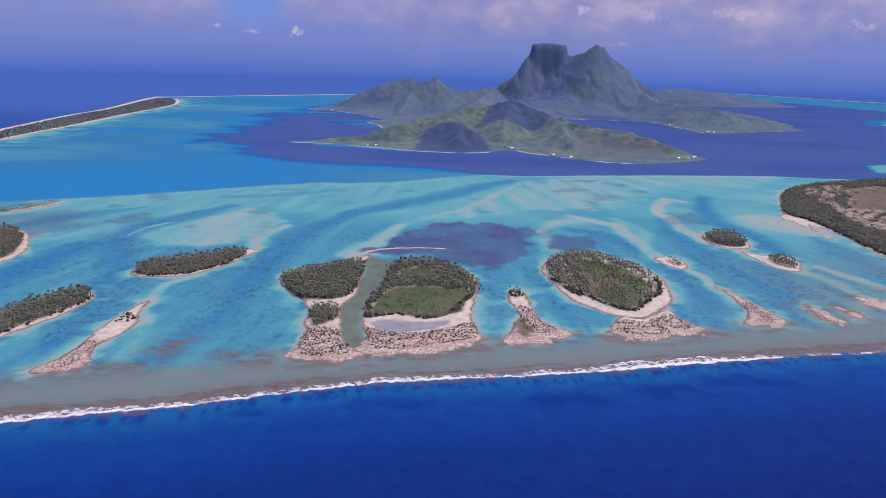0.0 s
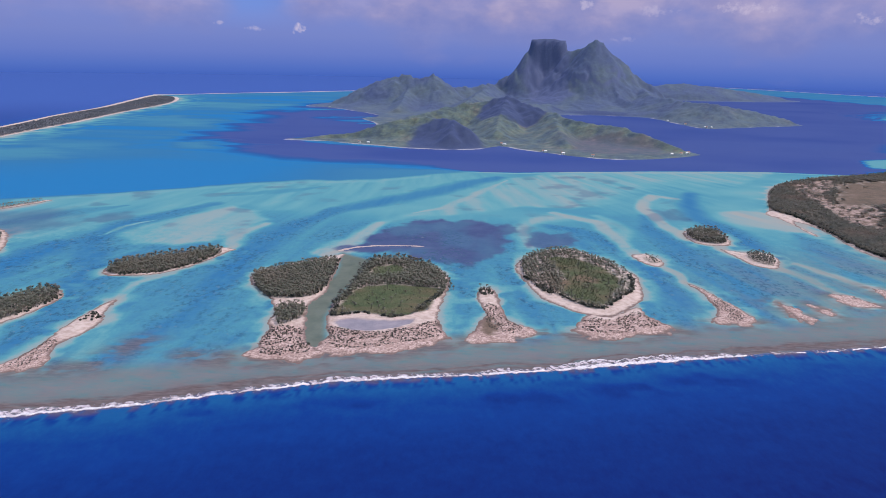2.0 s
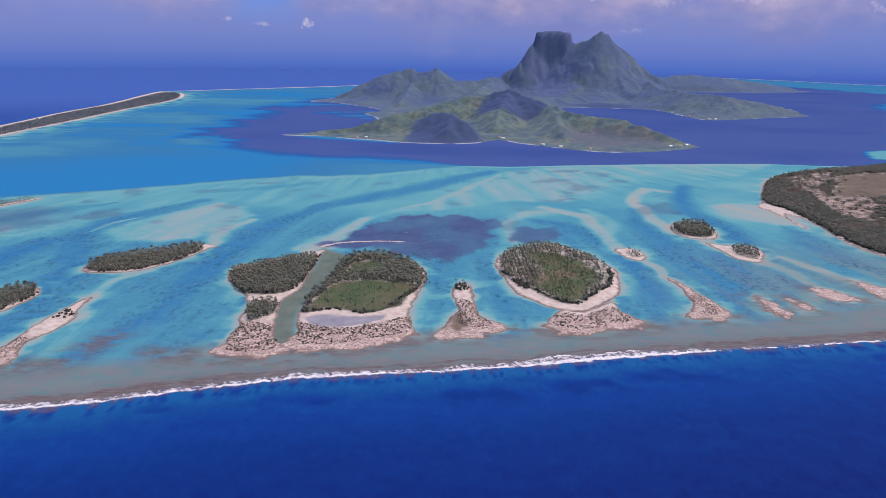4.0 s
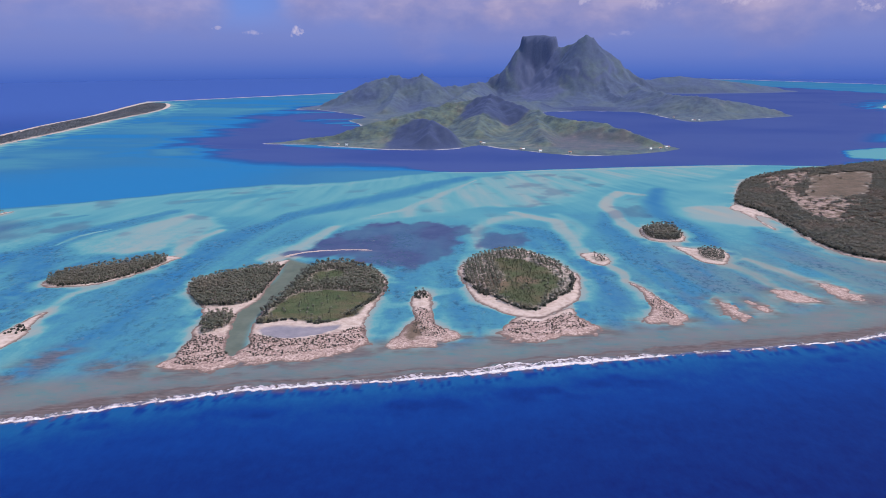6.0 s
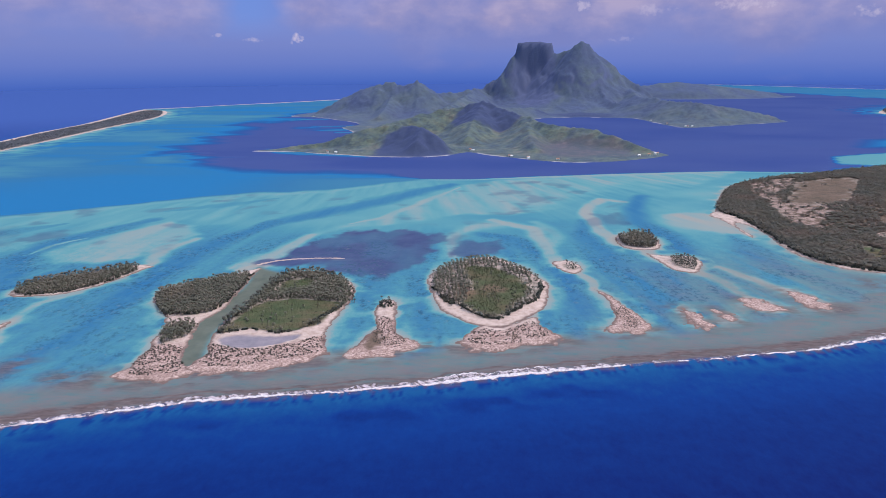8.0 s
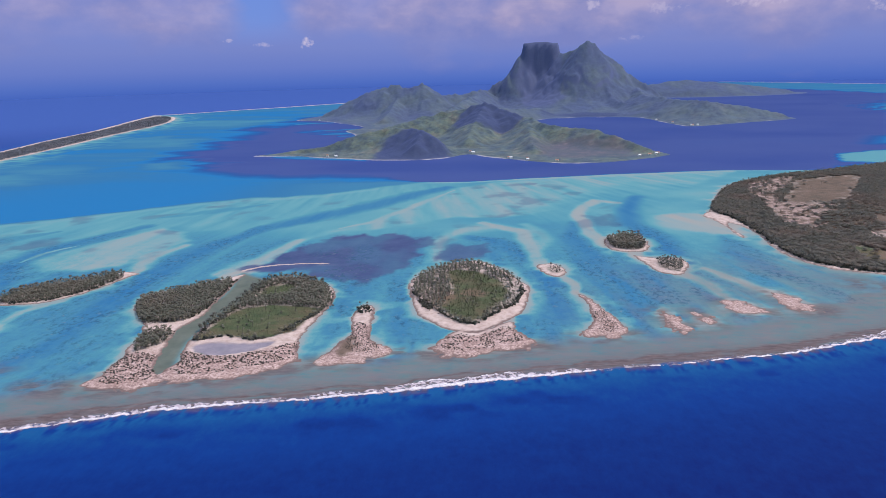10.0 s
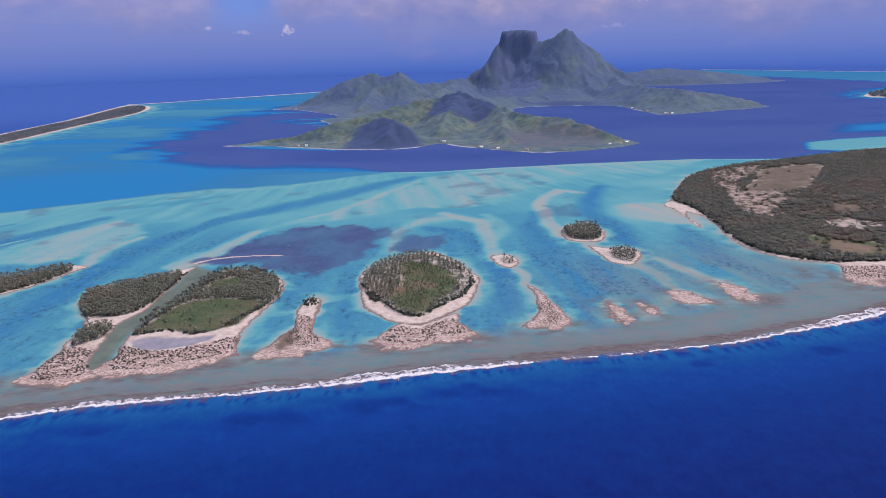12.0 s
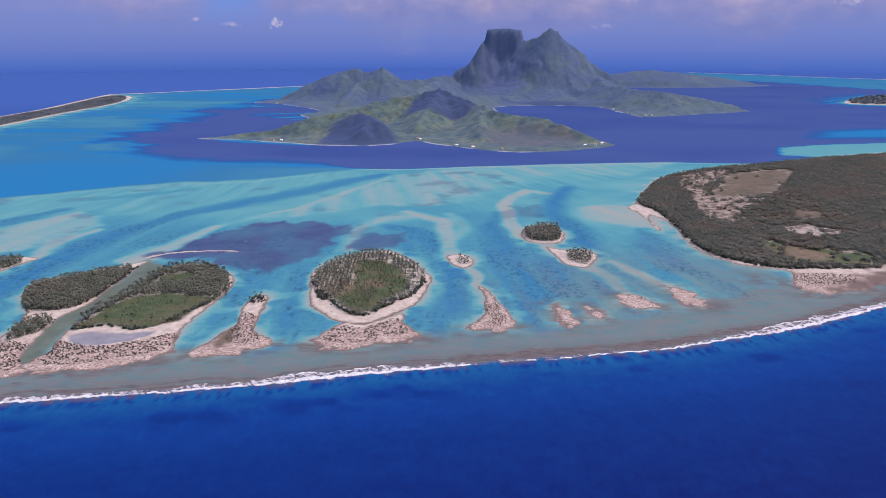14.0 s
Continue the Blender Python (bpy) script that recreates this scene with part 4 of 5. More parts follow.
VEG["long_motu"] = [(374, 748), (385, 708), (387, 651), (384, 604), (386, 574), (396, 550), (412, 535), (435, 526), (497, 527), (560, 565), (700, 680), (890, 830), (985, 980), (955, 1105), (840, 1098), (745, 1062), (662, 1027), (591, 991), (536, 969), (469, 922), (431, 875), (406, 827)]
VEG["long_field"] = [(532, 919), (627, 954), (571, 845), (537, 796), (485, 774), (459, 780), (504, 861)]
VEG["long_sandy"] = [(474, 917), (539, 948), (504, 879), (461, 795), (491, 774), (516, 775), (489, 738), (442, 672), (425, 688), (436, 765), (446, 849)]
VEG["long_rocky"] = [(484, 650), (509, 658), (528, 630), (496, 612), (476, 626)]
VEG["long_track"] = [(436, 660), (466, 678), (502, 679), (503, 686), (466, 687), (434, 668)]
VEG["long_grass"] = [(440, 599), (461, 590), (489, 572), (520, 556), (497, 533), (472, 533), (441, 538), (432, 566)]
VEG["long_bare"] = [(456, 580), (472, 573), (480, 554), (448, 544)]
VEG["long_thin"] = [(430, 700), (440, 765), (489, 738), (516, 775), (560, 800), (565, 710), (505, 645), (445, 655)]
VEG["long_rust"] = [(522, 716), (543, 709), (532, 677), (511, 681)]
VEG["outer_motu"] = [(-752, 900), (-785, 1010), (-793, 1137), (-820, 1401), (-845, 1608), (-857, 1832), (-908, 2160), (-912, 2270), (-856, 2240), (-781, 2024), (-771, 1710), (-754, 1436), (-750, 1251), (-739, 1060)]
VEG["sea_bar"] = [(-440, 624), (-421, 643), (-403, 669), (-390, 694), (-392, 698), (-408, 675), (-426, 648), (-442, 628)]
VEG["east_motu"] = [(1288, 2062), (1362, 2002), (1500, 1988), (1690, 2150), (1612, 2308), (1452, 2268)]

build_islet("west_grove", "low palm-covered islet with a narrow pale beach", [("forest", VEG["west_grove"], 2)], seed=3)
build_islet("far_west", "distant palm islet with a stony shore", [("forest", VEG["far_west"], 2)], step=1.6, seed=5)
build_islet("long_grove", "long palm islet ending in a white sand tip", [("forest", VEG["long_grove"], 1.5)], seed=7)
build_islet("west_spit", "bare sand spit running into coral rubble", [("rubble", [(-186, 352), (-160, 345), (-150, 315), (-200, 300), (-200, 330)], 4)], top=0.7, slope=4, seed=9)
build_islet("left_twin", "palm islet with white sand and a rubble foot", [("forest", VEG["left_twin"], 1.5), ("forest", VEG["left_shrub"], 1.5), ("rubble", [(-84, 378), (-50, 376), (-30, 340), (-50, 325), (-90, 330)], 4)], seed=11)
build_islet("right_twin", "islet with green meadow, drying mud pool and rubble bank", [("forest", VEG["right_twin"], 1.5), ("meadow", VEG["right_meadow"], 2), ("meadow", VEG["right_glade"], 3), ("pool", VEG["right_pool"], 1.5),
            ("rubble", [(-50, 384), (-36, 381), (-26, 376), (-10, 377), (10, 388), (20, 396), (32, 392), (32, 360), (-10, 338), (-55, 340)], 2.5)], seed=13)
build_islet("palm_spit", "narrow sand spit with a few palms and rubble", [("rubble", [(40, 420), (56, 424), (68, 408), (84, 380), (60, 360), (38, 362)], 5), ("dry", [(45, 395), (52, 402), (58, 385), (50, 376)], 3)], seed=15)
build_islet("round_grove", "round palm islet with a meadow and white beach", [("forest", VEG["round"], 1.5), ("meadow", VEG["round_meadow"], 3), ("bare", [(116, 482), (124, 490), (134, 484), (126, 474)], 4), ("bare", [(96, 462), (100, 486), (108, 492), (110, 474), (104, 460)], 4), ("rubble", [(100, 404), (112, 408), (128, 405), (146, 418), (166, 400), (160, 380), (120, 370), (98, 378)], 2.5)], curves=["round_grove", "round_apron"], seed=17, patchy=0.65)
build_islet("tiny_sand", "tiny sand islet with a clump of palms", [("forest", [(184, 545), (184, 533), (192, 533), (192, 545)], 1.5)], seed=19)
build_islet("grove_islet", "small dense palm islet with a thin beach", [("forest", VEG["grove_islet"], 1.5)], seed=21)
build_islet("grove_sand", "sandy islet half covered by palms", [("forest", VEG["grove_sand"], 1.5)], seed=23)
for key, seed in (("bank_a", 25), ("bank_b", 27), ("bank_c", 29), ("bank_d", 31), ("bank_e", 33)):
    build_islet(key, "low pinkish coral rubble bank awash", [("rubble", None, 1)], top=0.55, slope=4, seed=seed, rag=3.5 if key == "bank_a" else 12.0)
build_islet("long_motu", "large wooded motu with clearings and a pale beach", [("forest", VEG["long_motu"], 3), ("dry", VEG["long_field"], 11), ("dry", VEG["long_sandy"], 8), ("pale", VEG["long_sandy"], 10), ("dry", VEG["long_thin"], 12), ("pale", VEG["long_track"], 2), ("pale", VEG["long_rocky"], 5), ("dry", VEG["long_rust"], 5), ("meadow", VEG["long_grass"], 6), ("bare", VEG["long_bare"], 4), ("wet", [(440, 476), (468, 502), (520, 534), (600, 594), (640, 600), (540, 520), (476, 480), (432, 464)], 9),
            ("rubble", [(415, 522), (445, 512), (500, 512), (500, 480), (430, 465), (410, 485)], 4)], curves=["long_motu", "hook_spit"], step=2.4, top=1.3, slope=9, seed=35)
build_islet("tide_bar", "thin pale sand bar closing the channel mouth", [], step=0.9, top=0.4, slope=2, seed=45, wet=0.25, rag=1.0)
build_islet("sea_bar", "thin sand bar with a line of low trees", [("forest", VEG["sea_bar"], 1.5)], step=1.2, seed=37)
build_islet("outer_motu", "long wooded barrier motu with a white outer beach", [("forest", VEG["outer_motu"], 5)], step=6.0, top=1.6, slope=9, seed=39, wet=0.0, patchy=0.0)
build_islet("east_motu", "far wooded motu with a pale beach", [("forest", VEG["east_motu"], 6)], step=6.0, top=1.6, slope=9, seed=41, wet=0.0)


# ---- trees ----
def palm_arrays(height, lean, fronds, reach, seed):
    """Trunk and crown of a coconut palm as (verts, quads)."""
    r = random.Random(seed)
    tv, tf = [], []
    rings, sides = 4, 5
    for i in range(rings):
        t = i / (rings - 1)
        rad = 0.12 * (1 - 0.5 * t) + (0.06 if i == 0 else 0)
        for k in range(sides):
            a = 2 * math.pi * k / sides
            tv.append((lean * t * t + rad * math.cos(a), rad * math.sin(a), height * t - (0.3 if i == 0 else 0)))
    for i in range(rings - 1):
        for k in range(sides):
            tf.append((i * sides + k, i * sides + (k + 1) % sides, (i + 1) * sides + (k + 1) % sides, (i + 1) * sides + k))
    cv, cf = [], []
    for j in range(fronds):
        a = 2 * math.pi * (j + r.uniform(-0.3, 0.3)) / fronds
        lift = r.choice((0.75, 0.35, 0.1))
        long = reach * r.uniform(0.8, 1.15)
        base = len(cv)
        for i, (t, wide) in enumerate(((0.05, 0.07), (0.4, 0.30), (0.75, 0.26), (1.0, 0.06))):
            out = long * t * (1 - 0.18 * t)
            z = height + lift * t * 1.1 - 1.15 * t * t * (1.1 - 0.5 * lift)
            for s in (-1, 1):
                cv.append((lean + out * math.cos(a) - s * wide * math.sin(a), out * math.sin(a) + s * wide * math.cos(a), z - 0.12 * abs(wide)))
        for i in range(3):
            cf.append((base + 2 * i, base + 2 * i + 1, base + 2 * i + 3, base + 2 * i + 2))
    return (np.array(tv), np.array(tf)), (np.array(cv), np.array(cf))


def clump_arrays(leaves, rx, rz, height, leaf, seed, trunk=True, up=0.5):
    """A broad-leaved tree or bush: a short tapered trunk and a crown of loose leaf clumps."""
    r = random.Random(seed)
    v, f, fm = [], [], []
    if trunk:
        for z, rad in ((-0.3, 0.16), (height * 0.75, 0.08)):
            v += [(rad * math.cos(a), rad * math.sin(a), z) for a in (0, 2.1, 4.2)]
        f += [(k, (k + 1) % 3, 3 + (k + 1) % 3, 3 + k) for k in range(3)]
        fm += [1] * 3
    for _ in range(leaves):
        d = Vector((r.gauss(0, 1), r.gauss(0, 1), r.gauss(0.25, 0.8))).normalized() * r.uniform(0.55, 1.05)
        c = Vector((d.x * rx, d.y * rx, height + d.z * rz))
        nrm = (Vector((d.x, d.y, d.z + up)) + Vector((r.uniform(-.5, .5), r.uniform(-.5, .5), r.uniform(-.3, .5)))).normalized()
        t1 = nrm.orthogonal().normalized()
        t1.rotate(Matrix.Rotation(r.uniform(0, 6.28), 3, nrm))
        t2 = nrm.cross(t1)
        s = leaf * r.uniform(0.6, 1.3)
        b = len(v)
        v += [tuple(c + t1 * s * p + t2 * s * q * 0.8 - nrm * 0.25 * s * (abs(p) + abs(q))) for p, q in ((-1, -0.6), (0.9, -0.8), (1.1, 0.7), (-0.7, 1))]
        f.append((b, b + 1, b + 2, b + 3))
        fm.append(0)
    return np.array(v), np.array(f), np.array(fm)


PALMS = [palm_arrays(h, l, n, r, i) for i, (h, l, n, r) in enumerate(((3.4, 0.35, 10, 1.35), (3.9, 0.6, 10, 1.45), (2.9, 0.2, 9, 1.3), (3.6, 0.9, 10, 1.5), (3.2, -0.3, 9, 1.3)))]
JOINED_PALMS = [(np.concatenate([t[0], c[0]]), np.concatenate([c[1] + len(t[0]), t[1]]), np.r_[np.zeros(len(c[1]), int), np.ones(len(t[1]), int)]) for t, c in PALMS]
TREES = [clump_arrays(20, 1.3, 0.8, 1.6, 0.55, 50 + i) for i in range(4)]
BUSHES = [clump_arrays(10, 0.5, 0.4, 0.35, 0.30, 70 + i, trunk=False) for i in range(4)]
CANOPY = [clump_arrays(24, 1.9, 0.40, 1.5, 0.70, 110 + i, up=2.2) for i in range(4)]
TINY = [clump_arrays(9, 1.9, 1.2, 1.6, 1.2, 90 + i, trunk=False) for i in range(4)]


def strew(poly, spacing, seed, jitter=0.8, thin=None, turn=0.0, across=0.0):
    """Loose rows of points within an outline."""
    r = np.random.default_rng(seed)
    c = smooth_closed(poly)
    mid = c.mean(0)
    span = np.hypot(*(c.max(0) - c.min(0))) / 2 + spacing
    g = np.arange(-span, span, spacing)
    X, Y = np.meshgrid(np.arange(-span, span, across) if across else g, g)
    X, Y = X.ravel(), Y.ravel()
    ca, sa = math.cos(radians(turn)), math.sin(radians(turn))
    X, Y = mid[0] + X * ca - Y * sa, mid[1] + X * sa + Y * ca
    X, Y = X + r.uniform(-.5, .5, X.size) * spacing * jitter, Y + r.uniform(-.5, .5, X.size) * spacing * jitter
    ok = inside(X, Y, c) > 0
    if thin is not None:
        ok &= thin(X, Y, r)
    return X[ok], Y[ok]


def strew_mesh(name, protos, mats, land, X, Y, seed, lo=0.8, hi=1.2, label="", category="tree"):
    """One joined object of many plants."""
    r = np.random.default_rng(seed)
    Z, _ = ground_height(land, X, Y) if isinstance(land, str) else land(X, Y)
    vs, fs, ms, base = [], [], [], 0
    which = r.integers(0, len(protos), len(X))
    for p, (v, f, m) in enumerate(protos):
        sel = np.flatnonzero(which == p)
        if not len(sel):
            continue
        a, s = r.uniform(0, 6.283, len(sel)), r.uniform(lo, hi, len(sel))
        h = s * r.uniform(0.85, 1.15, len(sel))
        ca, sa = np.cos(a)[:, None] * s[:, None], np.sin(a)[:, None] * s[:, None]
        x = X[sel][:, None] + ca * v[:, 0] - sa * v[:, 1]
        y = Y[sel][:, None] + sa * v[:, 0] + ca * v[:, 1]
        z = np.maximum(Z[sel], 0.02)[:, None] + h[:, None] * v[:, 2]
        vs.append(np.stack([x, y, z], -1).reshape(-1, 3))
        fs.append((f[None] + (np.arange(len(sel)) * len(v))[:, None, None] + base).reshape(-1, 4))
        ms.append(np.tile(m, len(sel)))
        base += len(sel) * len(v)
    me = raw_mesh(name, np.concatenate(vs), np.concatenate(fs), mats, smooth=False, face_mat=np.concatenate(ms))
    return tagged(part(name, me), label, category, kind="stuff")


def outside_of(*polys, chance=0.0, margin=0.0, rag=8.0):
    curves = [smooth_closed(p) for p in polys]
    def test(x, y, r):
        ok = np.ones(x.shape, bool)
        x, y = x + (fbm(x / 14, y / 14, 3, 91) - 0.5) * rag, y + (fbm(x / 14, y / 14, 3, 93) - 0.5) * rag
        for c in curves:
            ok &= (inside(x, y, c) < margin) | (r.random(x.shape) < chance)
        return ok
    return test


PALM_MATS, TREE_MATS, BUSH_MATS = [PALM_LEAF, BARK], [BROAD_LEAF, BARK], [SHRUB_LEAF, BARK]


def grove(key, land, spacing, seed, thin=None, jitter=0.8, turn=0.0, across=0.0, under=True, label="dense grove of grey-green coconut palms"):
    X, Y = strew(VEG[key], spacing, seed, jitter, thin, turn, across)
    strew_mesh("palm_grove", JOINED_PALMS, PALM_MATS, land, X, Y, seed, 0.75, 1.15, label, "palm grove")
    if under:
        X, Y = strew(VEG[key], spacing * 1.5, seed + 100, 1.0, thin)
        strew_mesh("undergrowth", TREES, TREE_MATS, land, X, Y, seed + 1, 0.5, 0.95, "dark broad-leaved undergrowth between the palms", "undergrowth")


grove("left_twin", "left_twin", 1.9, 1)
grove("left_shrub", "left_twin", 2.0, 2, label="small clump of low palms on sand")
grove("right_twin", "right_twin", 1.7, 3, outside_of(VEG["right_meadow"], VEG["right_glade"], chance=0.03), jitter=0.45, turn=-14, across=2.6)
grove("long_grove", "long_grove", 1.9, 5)
grove("west_grove", "west_grove", 1.9, 6)
grove("far_west", "far_west", 2.4, 7)
grove("grove_islet", "grove_islet", 2.0, 8)
grove("sea_bar", "sea_bar", 3.0, 9)
ring_band = outside_of(VEG["round_meadow"], chance=0.04, rag=5.0)


def ring(x, y, r):
    """The palm ring: sandy gaps open on its eastern and southern sides."""
    bare = fbm(x / 5.0, y / 7.0, 3, 89) < mix(0.33, 0.475, ramp(x - 0.25 * (y - 480), 112, 148))
    return ring_band(x, y, r) & ~bare



X, Y = strew(VEG["round"], 1.6, 11, 0.4, ring, turn=3, across=3.0)
strew_mesh("palm_grove", JOINED_PALMS, PALM_MATS, "round_grove", X, Y, 12, 0.75, 1.1, "planted rows of grey-green coconut palms", "palm grove")
X, Y = strew(VEG["round"], 3.4, 13, 1.0, ring)
strew_mesh("undergrowth", TREES, TREE_MATS, "round_grove", X, Y, 14, 0.4, 0.8, "dark broad-leaved undergrowth between the palms", "undergrowth")


def palm_hem(land, line, spacing, seed, lo=1.0, hi=1.5):
    """Taller dark palms leaning out along a shore."""
    q = np.array(line, float)
    acc = np.r_[0, np.cumsum(np.hypot(*np.diff(q, axis=0).T))]
    r = np.random.default_rng(seed)
    at = np.arange(0, acc[-1], spacing)
    at = at + r.uniform(-0.45, 0.45, len(at)) * spacing
    X, Y = [np.interp(at, acc, q[:, k]) + r.normal(0, 0.8, len(at)) for k in (0, 1)]
    dry = ground_height(land, X, Y)[0] > 0.12
    strew_mesh("palm_row", JOINED_PALMS, [SHADED_FROND, BARK], land, X[dry], Y[dry], seed, lo, hi, "ragged row of dark coconut palms along the shore", "palm row")


palm_hem("long_grove", [(-217, 480), (-212, 499), (-196, 511), (-178, 523), (-164, 536), (-153, 531)], 2.2, 81)
palm_hem("west_grove", [(-262, 372), (-252, 404), (-246, 416), (-238, 428), (-229, 430), (-222, 420)], 2.2, 82)
palm_hem("far_west", [(-328, 494), (-326, 508), (-341, 550), (-368, 580), (-405, 582)], 3.0, 83, 1.2, 1.8)
palm_hem("right_twin", [(-45, 412), (-41, 440), (-37, 469), (-35, 494), (-29, 517), (-10, 521), (12, 506)], 1.9, 84)
palm_hem("grove_islet", [(245, 632), (244, 616), (248, 601), (264, 597), (273, 608), (274, 629), (268, 648), (257, 645)], 2.2, 85)
palm_hem("long_motu", [(374, 748), (385, 708), (387, 651), (384, 604), (386, 574), (396, 550), (412, 535), (435, 526), (497, 527)], 4.0, 86, 0.9, 1.4)
palm_hem("long_motu", [(406, 827), (431, 875), (469, 922), (536, 969), (591, 991), (662, 1027), (745, 1062)], 3.2, 87, 0.7, 1.15)


def single_palms(land, places, seed):
    """Palms that stand apart, each one a tree with trunk and crown."""
    r = random.Random(seed)
    for x, y in places:
        k = r.randrange(len(PALM_THINGS))
        z = max(0.05, float(ground_height(land, np.array([x]), np.array([y]))[0][0]))
        s = r.uniform(0.75, 1.1)
        made = copy_thing(PALM_THINGS[k], pose(x, y, z, 0, 0, r.uniform(0, 360)))
        made.scale = (s, s, s)


PALM_THINGS = []
for i, (t, c) in enumerate(PALMS):
    root = new("palm_tree")
    root.empty_display_size = 0.5
    part("trunk", raw_mesh("trunk", t[0], t[1], [BARK]), root)
    part("crown", raw_mesh("crown", c[0], c[1], [SHADED_FROND], smooth=False), root)
    tagged(root, "slender coconut palm with drooping grey-green fronds on sand", "palm tree", group="palms at the islet edges")
    PALM_THINGS.append(root)


def edge_places(poly, spacing, seed, inset=1.0):
    c = smooth_closed(poly, 8)
    r = random.Random(seed)
    out, last = [], None
    for p in c:
        if last is None or np.hypot(*(p - last)) > spacing * r.uniform(0.7, 1.4):
            last = p
            out.append((p[0] + r.uniform(-inset, inset), p[1] + r.uniform(-inset, inset)))
    return out


single_palms("round_grove", edge_places(VEG["round"], 3.0, 1), 21)
single_palms("left_twin", edge_places(VEG["left_twin"], 3.0, 2), 22)
single_palms("right_twin", edge_places(VEG["right_twin"][:6], 3.0, 3), 23)
single_palms("grove_sand", list(zip(*strew(VEG["grove_sand"], 2.6, 15))), 24)
single_palms("tiny_sand", [(185, 544), (187, 541), (189, 545), (190, 537), (187, 535), (192, 540), (186, 549)], 25)
single_palms("palm_spit", [(49, 457), (51, 454), (50, 449), (53, 452), (55, 449), (48, 446), (53, 457)], 26)
# the five first palms take their places too
for root, (x, y) in zip(PALM_THINGS, ((88, 470), (96, 448), (-100, 447), (-84, 431), (156, 470))):
    root.location = (x, y, 0.7)

# meadow shrubs, rubble-bank shrubs
def clustered(x, y, r):
    return fbm(x / 7, y / 2.5, 3, 87) + r.uniform(-0.06, 0.06, x.shape) > 0.39


def shrubs(land, poly, spacing, seed, lo, hi, label, thin=None, leaf=None):
    X, Y = strew(poly, spacing, seed, 1.0, thin)
    dry = ground_height(land, X, Y)[0] > 0.10
    X, Y = X[dry], Y[dry]
    strew_mesh("shrubs", BUSHES, [leaf or SHRUB_LEAF, BARK], land, X, Y, seed, lo, hi, label, "shrubs")


def hem(land, line, spacing, seed, lo, hi, label="dark shrubs hemming the edge of the beach"):
    """A ragged row of shrubs along a line."""
    q = np.array(line, float)
    acc = np.r_[0, np.cumsum(np.hypot(*np.diff(q, axis=0).T))]
    r = np.random.default_rng(seed)
    at = np.arange(0, acc[-1], spacing)
    at = at[fbm(at / 6.0, at * 0, 3, seed) > 0.40]
    X, Y = [np.interp(at, acc, q[:, k]) + r.normal(0, 0.9, len(at)) for k in (0, 1)]
    dry = ground_height(land, X, Y)[0] > 0.12
    strew_mesh("shrubs", BUSHES, BUSH_MATS, land, X[dry], Y[dry], seed, lo, hi, label, "shrubs")


hem("round_grove", VEG["round"][7:] + VEG["round"][:1], 1.1, 61, 1.3, 2.8)
hem("right_twin", [(-43, 399), (-26, 404), (-8, 398), (2, 402), (8, 412), (14, 427), (22, 445)], 1.0, 62, 1.2, 2.6)
hem("right_twin", [(-45, 402), (-44, 420), (-40, 440), (-37, 470), (-34, 494)], 1.3, 63, 1.2, 2.6)
hem("left_twin", [(-60, 437), (-72, 430), (-90, 433), (-108, 463)], 1.2, 64, 1.3, 2.6)
hem("left_twin", [(-61, 412), (-57, 398), (-53, 372), (-49, 352)], 1.5, 65, 0.9, 1.8)
hem("left_twin", [(-57, 520), (-57, 480), (-58, 450), (-60, 438)], 1.4, 66, 1.3, 2.4)
hem("right_twin", [(30, 440), (28, 470), (24, 494), (9, 512)], 1.6, 67, 0.9, 1.8)
hem("long_motu", [(374, 752), (384, 706), (386, 652), (383, 604), (386, 574), (396, 548), (412, 533), (436, 524), (500, 524)], 1.5, 68, 1.4, 3.2)
hem("long_grove", [(-216, 474), (-206, 467), (-180, 474), (-164, 495), (-154, 518)], 1.5, 69, 1.2, 2.4)
hem("west_grove", [(-221, 420), (-222, 405), (-228, 388), (-236, 368), (-245, 349)], 1.5, 70, 1.2, 2.4)
hem("round_grove", [(88, 466), (92, 458), (96, 450), (90, 462)], 1.0, 71, 1.6, 3.0)
def mottled(x, y, r):
    return fbm(x / 8, y / 12, 3, 95) + r.uniform(-0.1, 0.1, x.shape) > 0.47


shrubs("right_twin", VEG["right_meadow"], 2.4, 55, 0.35, 0.8, "low green scrub and grass tussocks in the meadow", mottled, SCRUB_LEAF)
shrubs("right_twin", VEG["right_glade"], 1.8, 56, 0.4, 0.9, "low green scrub and grass tussocks in the glade", mottled, SCRUB_LEAF)
shrubs("round_grove", VEG["round_meadow"], 1.5, 57, 0.45, 1.1, "low olive scrub filling the islet's clearing", mottled, SCRUB_LEAF)
shrubs("right_twin", VEG["right_meadow"], 8.0, 31, 0.5, 1.1, "scattered low green bushes in the meadow")
shrubs("round_grove", VEG["round_meadow"], 6.5, 32, 0.5, 1.3, "low green scrub in the islet's clearing")
shrubs("right_twin", [(-44, 381), (-26, 375), (-10, 376), (10, 387), (20, 398), (24, 392), (22, 372), (6, 362), (-14, 352), (-40, 354)], 1.55, 33, 0.55, 1.3, "dark beach shrubs dotted over pale rubble", clustered, BANK_LEAF)
shrubs("left_twin", [(-77, 378), (-54, 376), (-56, 366), (-52, 358), (-46, 346), (-55, 340), (-72, 342)], 1.55, 34, 0.55, 1.3, "dark beach shrubs dotted over pale rubble", clustered, BANK_LEAF)
